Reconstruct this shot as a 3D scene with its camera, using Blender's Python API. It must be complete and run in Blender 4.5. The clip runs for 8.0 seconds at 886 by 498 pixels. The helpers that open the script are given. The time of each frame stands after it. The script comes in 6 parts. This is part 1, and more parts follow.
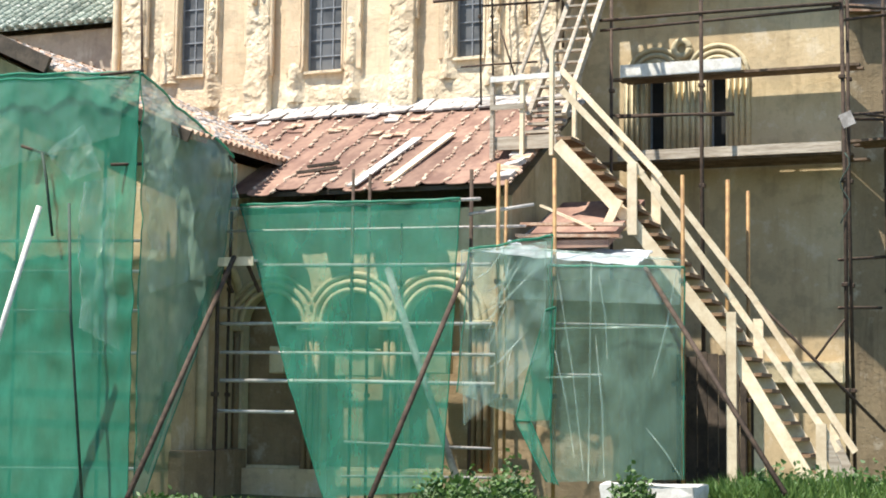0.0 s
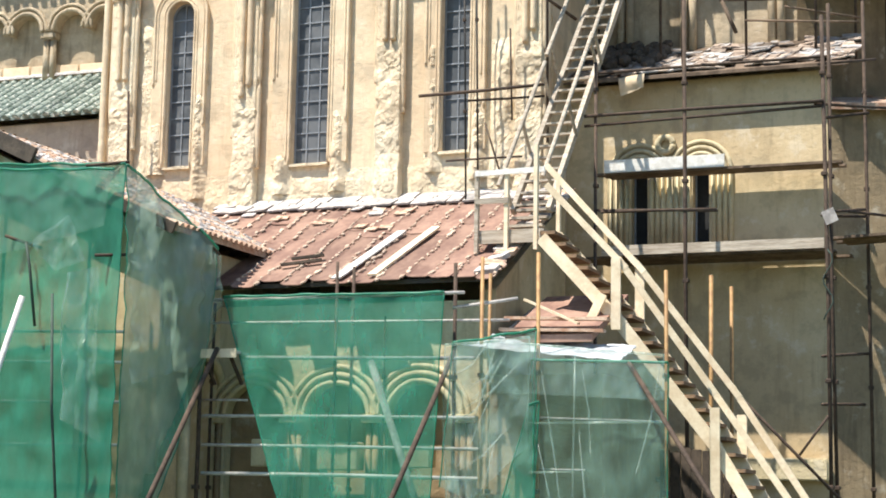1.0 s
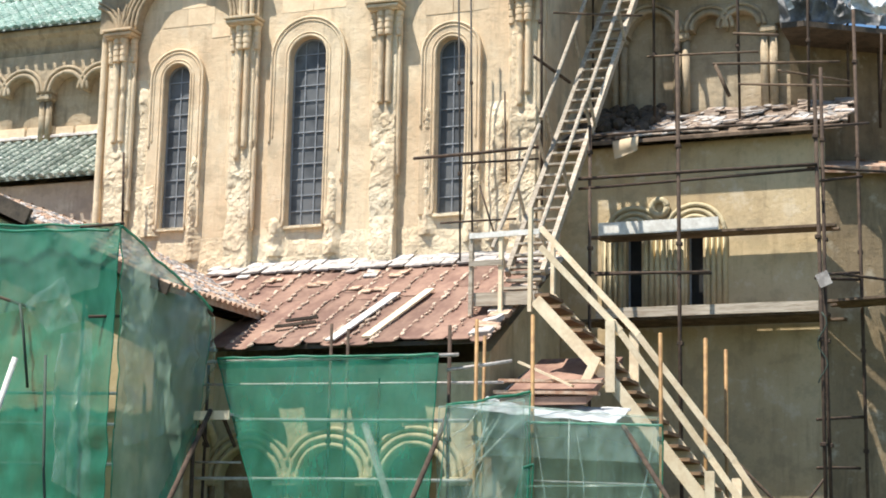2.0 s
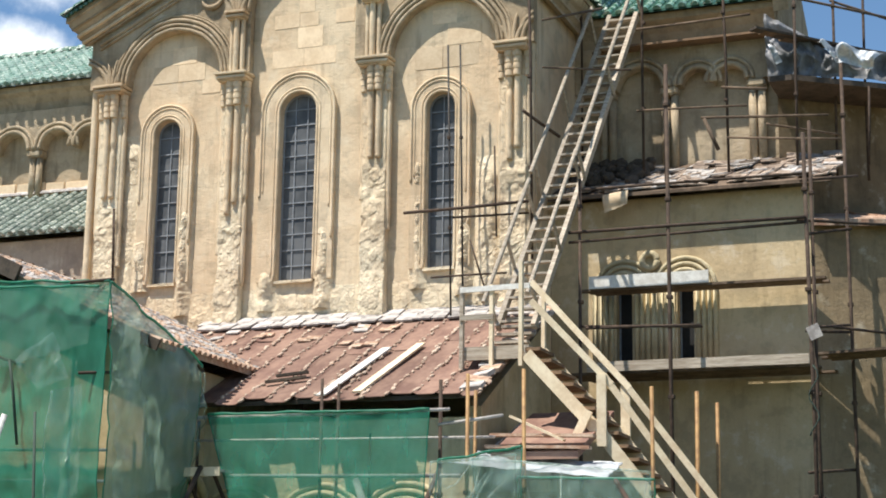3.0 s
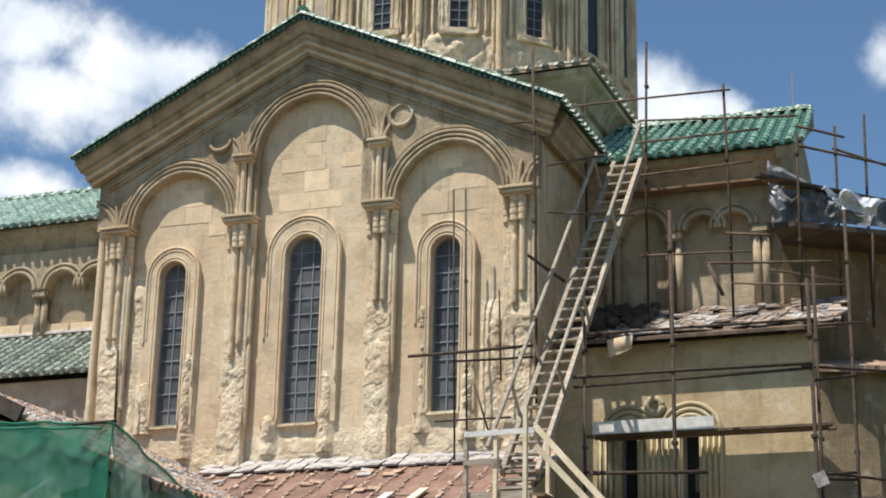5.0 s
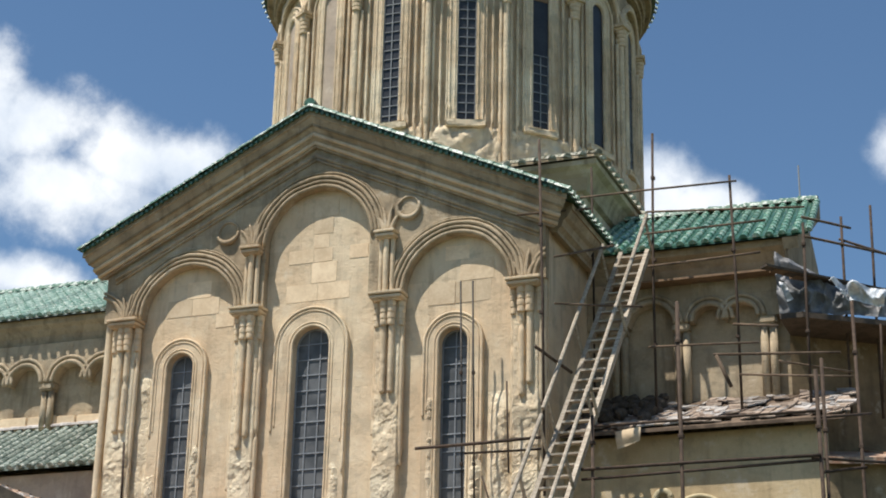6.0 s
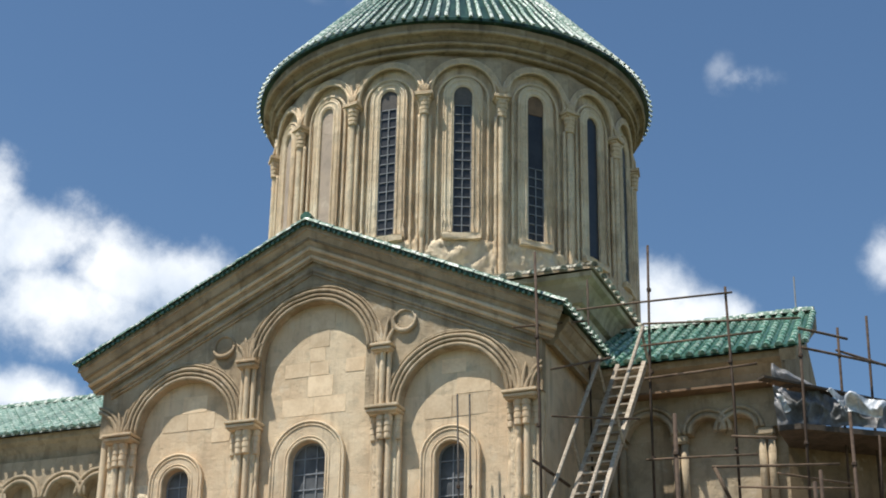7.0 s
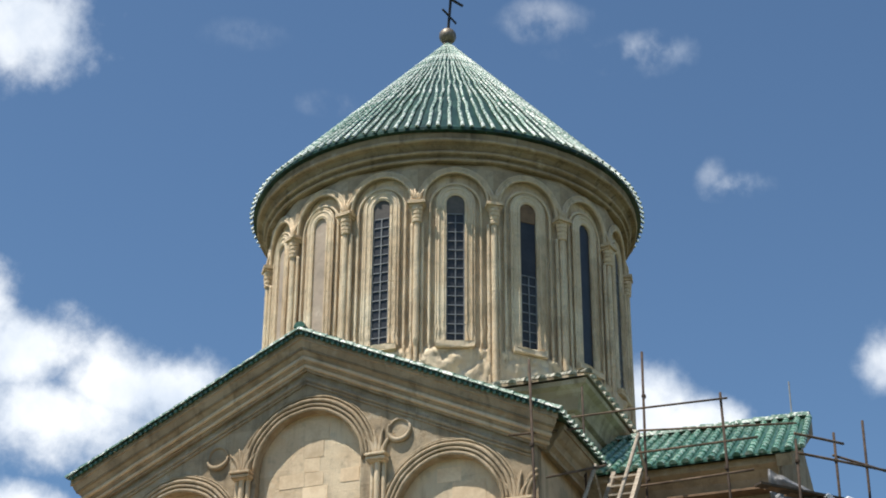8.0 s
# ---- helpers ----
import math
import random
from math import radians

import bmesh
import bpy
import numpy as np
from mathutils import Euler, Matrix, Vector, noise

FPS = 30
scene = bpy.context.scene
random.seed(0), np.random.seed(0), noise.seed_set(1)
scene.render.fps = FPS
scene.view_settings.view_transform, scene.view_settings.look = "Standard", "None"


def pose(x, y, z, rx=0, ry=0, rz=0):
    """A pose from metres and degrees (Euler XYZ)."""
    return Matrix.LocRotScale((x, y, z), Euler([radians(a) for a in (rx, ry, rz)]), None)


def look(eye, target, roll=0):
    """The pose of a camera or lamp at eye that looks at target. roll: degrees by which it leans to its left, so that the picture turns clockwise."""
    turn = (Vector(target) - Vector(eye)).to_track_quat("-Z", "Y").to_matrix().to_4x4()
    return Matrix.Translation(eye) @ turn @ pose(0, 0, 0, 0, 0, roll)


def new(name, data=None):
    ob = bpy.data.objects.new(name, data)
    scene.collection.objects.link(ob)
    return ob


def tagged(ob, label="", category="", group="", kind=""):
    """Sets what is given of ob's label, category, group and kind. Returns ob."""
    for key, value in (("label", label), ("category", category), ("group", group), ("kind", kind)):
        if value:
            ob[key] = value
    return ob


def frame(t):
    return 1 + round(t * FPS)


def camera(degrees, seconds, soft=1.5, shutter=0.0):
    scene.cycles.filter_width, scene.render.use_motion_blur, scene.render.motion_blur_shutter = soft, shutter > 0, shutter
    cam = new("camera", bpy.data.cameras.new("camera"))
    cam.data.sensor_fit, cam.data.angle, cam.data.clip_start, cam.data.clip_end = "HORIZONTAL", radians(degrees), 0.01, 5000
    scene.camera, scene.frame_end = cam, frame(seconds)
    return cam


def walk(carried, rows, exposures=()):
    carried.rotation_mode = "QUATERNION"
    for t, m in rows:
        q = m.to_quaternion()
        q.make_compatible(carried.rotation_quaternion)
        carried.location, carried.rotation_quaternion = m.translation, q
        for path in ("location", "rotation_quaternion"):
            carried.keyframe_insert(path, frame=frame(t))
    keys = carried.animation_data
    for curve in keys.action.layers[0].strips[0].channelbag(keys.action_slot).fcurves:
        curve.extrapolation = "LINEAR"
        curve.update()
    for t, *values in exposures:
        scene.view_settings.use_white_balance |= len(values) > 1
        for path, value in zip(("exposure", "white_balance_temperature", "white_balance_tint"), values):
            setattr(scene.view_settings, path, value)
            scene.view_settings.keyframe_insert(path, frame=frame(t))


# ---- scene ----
# ---------------------------------------------------------------- camera
cam = camera(28.95, 8.0, soft=1.85)
EYE_AT = (16.107, -33.0, 1.6)
TURNS = [  # seconds, heading, tilt, lean in degrees: the camera tilts up from one spot
    (0.0, 22.033, 5.468, -0.641),
    (0.5, 21.688, 6.781, -1.045),
    (1.0, 21.538, 8.590, -1.028),
    (1.5, 21.492, 9.731, -1.199),
    (3.0, 21.090, 12.486, -0.814),
    (3.5, 20.962, 13.380, -1.047),
    (4.0, 20.826, 14.510, -1.173),
    (4.5, 21.035, 15.892, -1.251),
    (6.0, 21.663, 20.317, -1.300),
    (6.5, 21.619, 22.209, -1.285),
    (7.0, 21.605, 24.088, -0.986),
    (7.5, 21.610, 25.585, -0.900),
    (8.0, 21.407, 27.701, -0.339),
]
EXPOSURES = [(0.0, 1.05), (1.5, 0.95), (3.0, 0.57), (4.5, 0.31), (6.0, 0.25), (7.0, 0.27), (8.0, 0.29)]
walk(cam, [(t, pose(*EYE_AT, 0, 0, yaw) @ pose(0, 0, 0, 90 + tilt) @ pose(0, 0, 0, 0, 0, -lean)) for t, yaw, tilt, lean in TURNS],
     exposures=EXPOSURES)

# ---------------------------------------------------------------- world and sun
SUN_AZ, SUN_EL = radians(218), radians(65)  # bearing from +y clockwise, and height
world = bpy.data.worlds.new("sky")
scene.world = world
world.use_nodes = True


class Nodes:
    """A small wrapper to write node trees in few lines."""

    def __init__(self, tree):
        self.t = tree
        tree.nodes.clear()

    def n(self, kind, out=0, **sockets):
        return self.fill(self.t.nodes.new(kind), out, sockets)

    def fill(self, node, out, sockets):
        for k, v in sockets.items():
            key = int(k[1:]) if k[0] == "i" and k[1:].isdigit() else k.replace("_", " ")
            s = node.inputs[key]
            if isinstance(v, bpy.types.NodeSocket):
                self.t.links.new(v, s)
            else:
                s.default_value = v
        return node.outputs[out] if len(node.outputs) else None

    def m(self, op, a, b=0.0, c=0.0, clamp=False):
        node = self.t.nodes.new("ShaderNodeMath")
        node.operation, node.use_clamp = op, clamp
        return self.fill(node, 0, {"i0": a, "i1": b, "i2": c})

    def mix(self, f, a, b, mode="MIX"):
        node = self.t.nodes.new("ShaderNodeMix")
        node.data_type, node.blend_type = "RGBA", mode
        return self.fill(node, 2, {"i0": f, "i6": a, "i7": b})

    def ramp(self, f, lo, hi):
        node = self.t.nodes.new("ShaderNodeMapRange")
        node.interpolation_type = "SMOOTHSTEP"
        return self.fill(node, 0, {"Value": f, "From Min": lo, "From Max": hi})

    def noise(self, vec, scale, detail=4.0, rough=0.55):
        return self.n("ShaderNodeTexNoise", Vector=vec, Scale=scale, Detail=detail, Roughness=rough)


w = Nodes(world.node_tree)
air = w.t.nodes.new("ShaderNodeTexSky")
air.sky_type, air.sun_disc, air.sun_elevation, air.sun_rotation = "NISHITA", False, SUN_EL, SUN_AZ
air.altitude, air.air_density, air.dust_density, air.ozone_density = 600.0, 1.0, 0.4, 2.0
sky = air.outputs[0]
direc = w.n("ShaderNodeTexCoord")
xyz = w.t.nodes.new("ShaderNodeSeparateXYZ")
w.t.links.new(direc, xyz.inputs[0])
az = w.m("ARCTAN2", xyz.outputs[0], xyz.outputs[1])
el = w.m("ARCSINE", xyz.outputs[2])
flat = w.n("ShaderNodeCombineXYZ", X=az, Y=el)
puff = w.m("SUBTRACT", w.m("ADD", w.m("MULTIPLY", w.noise(flat, 17.0, 3.0, 0.5), 0.55), w.m("MULTIPLY", w.noise(flat, 45.0, 8.0, 0.62), 0.45)), 0.5)
CLOUDS = [  # bearing, height, half width, half height in degrees, density
    (-36.2, 23.5, 3.0, 2.0, 1.0), (-38.4, 23.5, 3.2, 2.8, 1.0), (-33.2, 22.7, 3.5, 1.8, 1.0), (-31.0, 22.7, 2.3, 1.4, 1.0), (-35.0, 21.6, 4.2, 2.0, 1.0), (-32.6, 21.0, 2.4, 1.3, 0.6), (-36.2, 18.5, 2.7, 0.95, 1.0), (-38.0, 15.4, 4.2, 1.5, 1.0),
    (-14.3, 22.4, 2.3, 1.8, 1.0), (-12.3, 21.6, 2.3, 1.3, 1.0), (-15.0, 20.0, 3.0, 2.0, 1.0),
    (-14.0, 34.0, 3.0, 0.9, 0.17), (-17.2, 35.3, 2.4, 0.8, 0.12), (-37.6, 33.9, 3.2, 2.1, 0.9), (-29.6, 34.5, 2.0, 0.6, 0.05), (-26.0, 32.4, 1.4, 0.6, 0.07), (-10.3, 29.4, 1.5, 0.55, 0.2), (-11.2, 29.8, 0.8, 0.7, 0.14), (-5.2, 23.4, 1.7, 1.3, 0.8),
    (-60.0, 18.0, 14.0, 5.0, 1.0), (30.0, 20.0, 18.0, 6.0, 1.0), (95.0, 16.0, 20.0, 6.0, 1.0), (170.0, 18.0, 26.0, 7.0, 1.0),
]
wisp = w.m("MULTIPLY", w.ramp(w.noise(flat, 26.0, 6.0), 0.4, 0.66), 2.2)
cover = None
for a, e, wa, he, dens in CLOUDS:
    u = w.m("MULTIPLY", w.m("SUBTRACT", az, radians(a)), 1 / radians(wa))
    v = w.m("MULTIPLY", w.m("SUBTRACT", el, radians(e)), 1 / radians(he))
    r = w.m("SQRT", w.m("ADD", w.m("MULTIPLY", u, u), w.m("MULTIPLY", v, v)))
    f = w.m("MULTIPLY", w.ramp(w.m("ADD", w.m("SUBTRACT", 1.0, r), w.m("MULTIPLY", puff, 2.0)), -0.05, 0.75), dens)
    if dens < 0.5:
        f = w.m("MULTIPLY", f, wisp)
    cover = f if cover is None else w.m("MAXIMUM", cover, f)
body = w.ramp(w.noise(flat, 14.0, 5.0), 0.25, 0.7)
cloud_col = w.mix(body, (6.0, 6.9, 8.2, 1), (9.9, 10.2, 10.5, 1))
sky_col = w.mix(1.0, sky, (0.88, 1.03, 1.08, 1), "MULTIPLY")
bg = w.n("ShaderNodeBackground", Color=w.mix(cover, sky_col, cloud_col), Strength=0.092)
w.n("ShaderNodeOutputWorld", Surface=bg)

sun = new("sun", bpy.data.lights.new("sun", "SUN"))
sun.data.energy, sun.data.angle, sun.data.color = 5.0, radians(0.53), (1.0, 0.95, 0.86)
to_sun = Vector((math.sin(SUN_AZ) * math.cos(SUN_EL), math.cos(SUN_AZ) * math.cos(SUN_EL), math.sin(SUN_EL)))
sun.matrix_world = look(to_sun * 60, (0, 0, 0))


# ---------------------------------------------------------------- materials
def material(name, build):
    mat = bpy.data.materials.new(name)
    mat.use_nodes = True
    nd = Nodes(mat.node_tree)
    nd.n("ShaderNodeOutputMaterial", Surface=build(nd))
    return mat


def coords(nd):
    return nd.n("ShaderNodeTexCoord", 3)


def rnd(nd):
    return nd.n("ShaderNodeObjectInfo", "Random")


def bumped(nd, h, strength, dist=0.03):
    return nd.n("ShaderNodeBump", Strength=strength, Distance=dist, Height=h)


def stone(name, light, mid, dark, joints=0.5, relief=0.5, blotch=0.6, speck=0.35):
    """Dressed limestone blocks with faint joints, patches, stains and pitting."""
    def build(nd):
        c = coords(nd)
        big = nd.noise(c, 0.5, 6.0, 0.62)
        patch = nd.noise(c, 1.7, 7.0, 0.68)
        streak = nd.noise(nd.n("ShaderNodeMapping", Vector=c, Scale=(3.0, 3.0, 0.4)), 1.0, 6.0, 0.65)
        fine = nd.noise(c, 12.0, 6.0, 0.7)
        col = nd.mix(nd.ramp(big, 0.38, 0.62), light, mid)
        grey = nd.mix(1.0, col, (0.72, 0.74, 0.76, 1), "MULTIPLY")
        col = nd.mix(nd.m("MULTIPLY", nd.ramp(patch, 0.5, 0.62), blotch), col, grey)
        pale = nd.mix(0.5, col, (0.78, 0.71, 0.58, 1))
        col = nd.mix(nd.m("MULTIPLY", nd.ramp(patch, 0.45, 0.33), 0.6), col, pale)
        col = nd.mix(nd.m("MULTIPLY", nd.ramp(streak, 0.5, 0.72), blotch), col, dark)
        sep = nd.t.nodes.new("ShaderNodeSeparateXYZ")
        nd.t.links.new(c, sep.inputs[0])
        warp = nd.m("MULTIPLY", nd.m("SUBTRACT", patch, 0.5), 0.06)
        uv = nd.n("ShaderNodeCombineXYZ", X=nd.m("ADD", nd.m("ADD", sep.outputs[0], sep.outputs[1]), warp), Y=nd.m("ADD", sep.outputs[2], warp))
        br = nd.t.nodes.new("ShaderNodeTexBrick")
        nd.t.links.new(uv, br.inputs["Vector"])
        for k, v in (("Scale", 1.0), ("Mortar Size", 0.007), ("Mortar Smooth", 0.5), ("Brick Width", 0.97), ("Row Height", 0.56)):
            br.inputs[k].default_value = v
        br.offset = 0.37
        br.inputs["Color1"].default_value, br.inputs["Color2"].default_value, br.inputs["Mortar"].default_value = (1, 1, 1, 1), (0.62, 0.6, 0.56, 1), (0.6, 0.56, 0.5, 1)
        col = nd.mix(joints, col, br.outputs["Color"], "MULTIPLY")
        col = nd.mix(nd.m("MULTIPLY", nd.ramp(fine, 0.52, 0.75), speck), col, dark)
        pits = nd.noise(c, 4.6, 8.0, 0.75)
        hollow = nd.ramp(pits, 0.42, 0.55)
        h = nd.m("ADD", nd.m("MULTIPLY", hollow, 0.5), nd.m("MULTIPLY", fine, 0.4))
        h = nd.m("ADD", h, nd.m("MULTIPLY", pits, 0.5))
        h = nd.m("SUBTRACT", h, nd.m("MULTIPLY", br.outputs["Fac"], joints * 0.3))
        return nd.n("ShaderNodeBsdfPrincipled", Base_Color=col, Roughness=0.92, Specular_IOR_Level=0.25, Normal=bumped(nd, h, relief, 0.06))
    return material(name, build)


def plain(name, a, b, rough=0.7, scale=6.0, metal=0.0, relief=0.25, stretch=(1, 1, 1), vary=0.25, spec=0.4):
    """Two tones of one stuff, with grain and small differences from piece to piece."""
    def build(nd):
        c = nd.n("ShaderNodeMapping", Vector=coords(nd), Scale=stretch)
        f = nd.noise(c, scale, 6.0, 0.62)
        f2 = nd.noise(c, scale * 5.3, 4.0, 0.6)
        col = nd.mix(nd.ramp(nd.m("ADD", nd.m("MULTIPLY", f, 0.7), nd.m("MULTIPLY", f2, 0.3)), 0.36, 0.64), a, b)
        val = nd.m("ADD", 1 - vary / 2, nd.m("MULTIPLY", rnd(nd), vary))
        col = nd.n("ShaderNodeHueSaturation", Color=col, Value=val)
        return nd.n("ShaderNodeBsdfPrincipled", Base_Color=col, Roughness=rough, Metallic=metal, Specular_IOR_Level=spec,
                    Normal=bumped(nd, nd.m("ADD", f, f2), relief, 0.02))
    return material(name, build)


def glaze(name, a, b, c3, lime=0.56):
    """Green glazed roof tiles, some faded or pale with mortar and lichen."""
    def build(nd):
        c = coords(nd)
        f = nd.noise(c, 3.2, 5.0, 0.65)
        g = nd.noise(c, 11.0, 3.0, 0.6)
        col = nd.mix(nd.ramp(f, 0.4, 0.62), a, b)
        col = nd.mix(nd.m("MULTIPLY", nd.ramp(g, lime, lime + 0.08), 0.85), col, c3)
        col = nd.n("ShaderNodeHueSaturation", Color=col, Value=nd.m("ADD", 0.8, nd.m("MULTIPLY", rnd(nd), 0.4)))
        return nd.n("ShaderNodeBsdfPrincipled", Base_Color=col, Roughness=0.32, Normal=bumped(nd, g, 0.3, 0.02))
    return material(name, build)


def mesh_cloth(name, col, cover, low, gloss=0.025, rough=0.38, through_light=0.45):
    """Woven shade cloth: threads that scatter light, with gaps between."""
    def build(nd):
        c = coords(nd)
        f = nd.noise(c, 0.7, 5.0, 0.6)
        g = nd.noise(nd.n("ShaderNodeMapping", Vector=c, Scale=(2.2, 2.2, 0.8)), 1.0, 5.0, 0.6)
        tone = nd.mix(nd.ramp(nd.m("ADD", nd.m("MULTIPLY", f, 0.6), nd.m("MULTIPLY", g, 0.4)), 0.28, 0.72), col, low)
        body = nd.n("ShaderNodeMixShader", i0=through_light, i1=nd.n("ShaderNodeBsdfDiffuse", Color=tone), i2=nd.n("ShaderNodeBsdfTranslucent", Color=tone))
        body = nd.n("ShaderNodeMixShader", i0=gloss, i1=body, i2=nd.n("ShaderNodeBsdfGlossy", Color=(0.9, 0.95, 0.92, 1), Roughness=rough))
        hole = nd.n("ShaderNodeBsdfTransparent")
        k = nd.m("ADD", cover - 0.09, nd.m("MULTIPLY", nd.ramp(g, 0.3, 0.7), 0.18))
        return nd.n("ShaderNodeMixShader", i0=k, i1=hole, i2=body)
    return material(name, build)


def leafy(name, a, b):
    def build(nd):
        r = nd.n("ShaderNodeNewGeometry", "Random Per Island")
        col = nd.mix(r, a, b)
        d = nd.n("ShaderNodeBsdfPrincipled", Base_Color=col, Roughness=0.55)
        return nd.n("ShaderNodeMixShader", i0=0.3, i1=d, i2=nd.n("ShaderNodeBsdfTranslucent", Color=col))
    return material(name, build)


M_STONE = stone("weathered_limestone", (0.785, 0.64, 0.45, 1), (0.70, 0.53, 0.352, 1), (0.42, 0.31, 0.205, 1), 0.28, 0.28, 0.62, 0.25)
M_ROUGH = stone("eroded_limestone", (0.84, 0.72, 0.525, 1), (0.75, 0.59, 0.40, 1), (0.46, 0.35, 0.24, 1), 0.0, 0.6, 0.5, 0.25)
# upper stone's brown stain; on wings and drum it also holds shade
M_UPPER = stone("stained_shaded_limestone", (0.53, 0.425, 0.295, 1), (0.43, 0.33, 0.22, 1), (0.22, 0.17, 0.11, 1), 0.45, 0.4, 0.75, 0.3)
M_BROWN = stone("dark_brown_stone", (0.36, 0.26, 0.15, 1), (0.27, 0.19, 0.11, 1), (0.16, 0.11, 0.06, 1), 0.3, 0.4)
M_DRUM = stone("drum_limestone", (0.85, 0.72, 0.52, 1), (0.74, 0.57, 0.38, 1), (0.33, 0.225, 0.135, 1), 0.4, 0.5, 0.7, 0.4)
# upper apse render with its shade put into a darker colour
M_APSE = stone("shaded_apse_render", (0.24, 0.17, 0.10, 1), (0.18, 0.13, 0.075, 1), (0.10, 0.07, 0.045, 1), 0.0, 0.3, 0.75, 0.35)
# eaves stone: brown stain, with the overhang's shade put into the dark tone
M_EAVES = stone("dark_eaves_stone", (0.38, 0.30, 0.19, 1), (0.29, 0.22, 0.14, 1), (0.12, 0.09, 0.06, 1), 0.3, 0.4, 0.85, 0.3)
M_PLASTER = stone("brown_render", (0.60, 0.47, 0.29, 1), (0.50, 0.375, 0.22, 1), (0.30, 0.22, 0.13, 1), 0.0, 0.25)
M_RENDER_DARK = stone("dark_brown_render", (0.32, 0.24, 0.145, 1), (0.245, 0.18, 0.108, 1), (0.13, 0.095, 0.06, 1), 0.0, 0.3, 0.75, 0.35)
M_BLOCK = plain("renewed_stone_block", (0.64, 0.485, 0.32, 1), (0.78, 0.62, 0.43, 1), 0.92, 2.5, 0.0, 0.25, vary=0.35, spec=0.2)
M_PINK = stone("patched_plaster", (0.50, 0.40, 0.31, 1), (0.42, 0.34, 0.27, 1), (0.28, 0.22, 0.18, 1), 0.0, 0.35)
M_ARCADE = stone("pale_arcade_stone", (0.68, 0.58, 0.38, 1), (0.58, 0.48, 0.30, 1), (0.36, 0.28, 0.17, 1), 0.2, 0.4)
M_TILE = glaze("green_glazed_tile", (0.018, 0.065, 0.042, 1), (0.05, 0.13, 0.088, 1), (0.30, 0.38, 0.30, 1), 0.6)
M_TILE_PALE = glaze("pale_green_tile", (0.06, 0.15, 0.10, 1), (0.20, 0.30, 0.23, 1), (0.78, 0.80, 0.72, 1), 0.5)
M_TILE_MID = glaze("mid_green_tile", (0.075, 0.20, 0.135, 1), (0.21, 0.36, 0.27, 1), (0.60, 0.66, 0.57, 1), 0.55)
M_TILE_CONE = glaze("dark_green_tile", (0.006, 0.028, 0.017, 1), (0.022, 0.066, 0.042, 1), (0.30, 0.38, 0.30, 1), 0.66)
M_TILE_GREY = glaze("grey_green_tile", (0.15, 0.185, 0.16, 1), (0.28, 0.325, 0.285, 1), (0.62, 0.63, 0.57, 1), 0.55)
M_TILE_MINT = glaze("mint_green_tile", (0.19, 0.31, 0.25, 1), (0.36, 0.47, 0.40, 1), (0.66, 0.70, 0.63, 1), 0.55)
M_RIB = glaze("pale_cone_tile", (0.10, 0.21, 0.15, 1), (0.33, 0.44, 0.36, 1), (0.84, 0.86, 0.79, 1), 0.49)
M_TILE_LIME = glaze("lichen_grey_tile", (0.19, 0.19, 0.14, 1), (0.42, 0.40, 0.32, 1), (0.82, 0.79, 0.70, 1), 0.52)
M_RUST = plain("rusty_roof_sheet", (0.15, 0.08, 0.06, 1), (0.27, 0.165, 0.12, 1), 0.75, 1.6, 0.0, 0.3, (1, 0.5, 1), 0.35)
M_MORTAR = plain("pale_seam_mortar", (0.56, 0.44, 0.34, 1), (0.30, 0.2, 0.145, 1), 0.9, 4.0, 0.0, 0.5, vary=0.4)
M_CLAY = plain("old_clay_tile", (0.30, 0.16, 0.10, 1), (0.52, 0.40, 0.30, 1), 0.85, 4.0, 0.0, 0.6, vary=0.5)
M_OLDTILE = plain("broken_grey_brown_tile", (0.20, 0.135, 0.10, 1), (0.42, 0.34, 0.27, 1), 0.85, 4.0, 0.0, 0.6, vary=0.6)
M_PALE = plain("pale_slabs", (0.53, 0.49, 0.455, 1), (0.25, 0.225, 0.21, 1), 0.8, 3.0, 0.0, 0.4, vary=0.4)
M_NEWWOOD = plain("new_timber", (0.80, 0.68, 0.49, 1), (0.64, 0.50, 0.33, 1), 0.65, 2.4, 0.0, 0.2, (1.2, 1.2, 1.2), 0.3)
M_GREYWOOD = plain("weathered_timber", (0.52, 0.45, 0.36, 1), (0.30, 0.24, 0.18, 1), 0.8, 3.0, 0.0, 0.4, (0.5, 6, 6), 0.4)
M_POLEWOOD = plain("old_timber_pole", (0.19, 0.135, 0.095, 1), (0.085, 0.06, 0.042, 1), 0.85, 3.0, 0.0, 0.4, spec=0.2)
M_TREAD = plain("brown_tread_board", (0.26, 0.16, 0.09, 1), (0.16, 0.10, 0.06, 1), 0.8, 3.0, 0.0, 0.3)
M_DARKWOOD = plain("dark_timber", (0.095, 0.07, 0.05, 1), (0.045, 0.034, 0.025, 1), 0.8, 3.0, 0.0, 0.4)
M_PIPE = plain("rusted_scaffold_tube", (0.045, 0.032, 0.025, 1), (0.095, 0.065, 0.047, 1), 0.8, 8.0, 0.0, 0.2, spec=0.2)
M_YPIPE = plain("ochre_scaffold_tube", (0.38, 0.23, 0.09, 1), (0.22, 0.12, 0.05, 1), 0.6, 6.0, 0.1, 0.2)
M_WPIPE = plain("white_painted_pole", (0.75, 0.73, 0.68, 1), (0.55, 0.52, 0.47, 1), 0.5, 6.0, 0.0, 0.1)
M_CORD = plain("dark_cord", (0.03, 0.05, 0.04, 1), (0.05, 0.08, 0.06, 1), 0.8)
M_LEAD = plain("grey_sheet", (0.30, 0.29, 0.28, 1), (0.42, 0.41, 0.40, 1), 0.5, 2.0, 0.2)
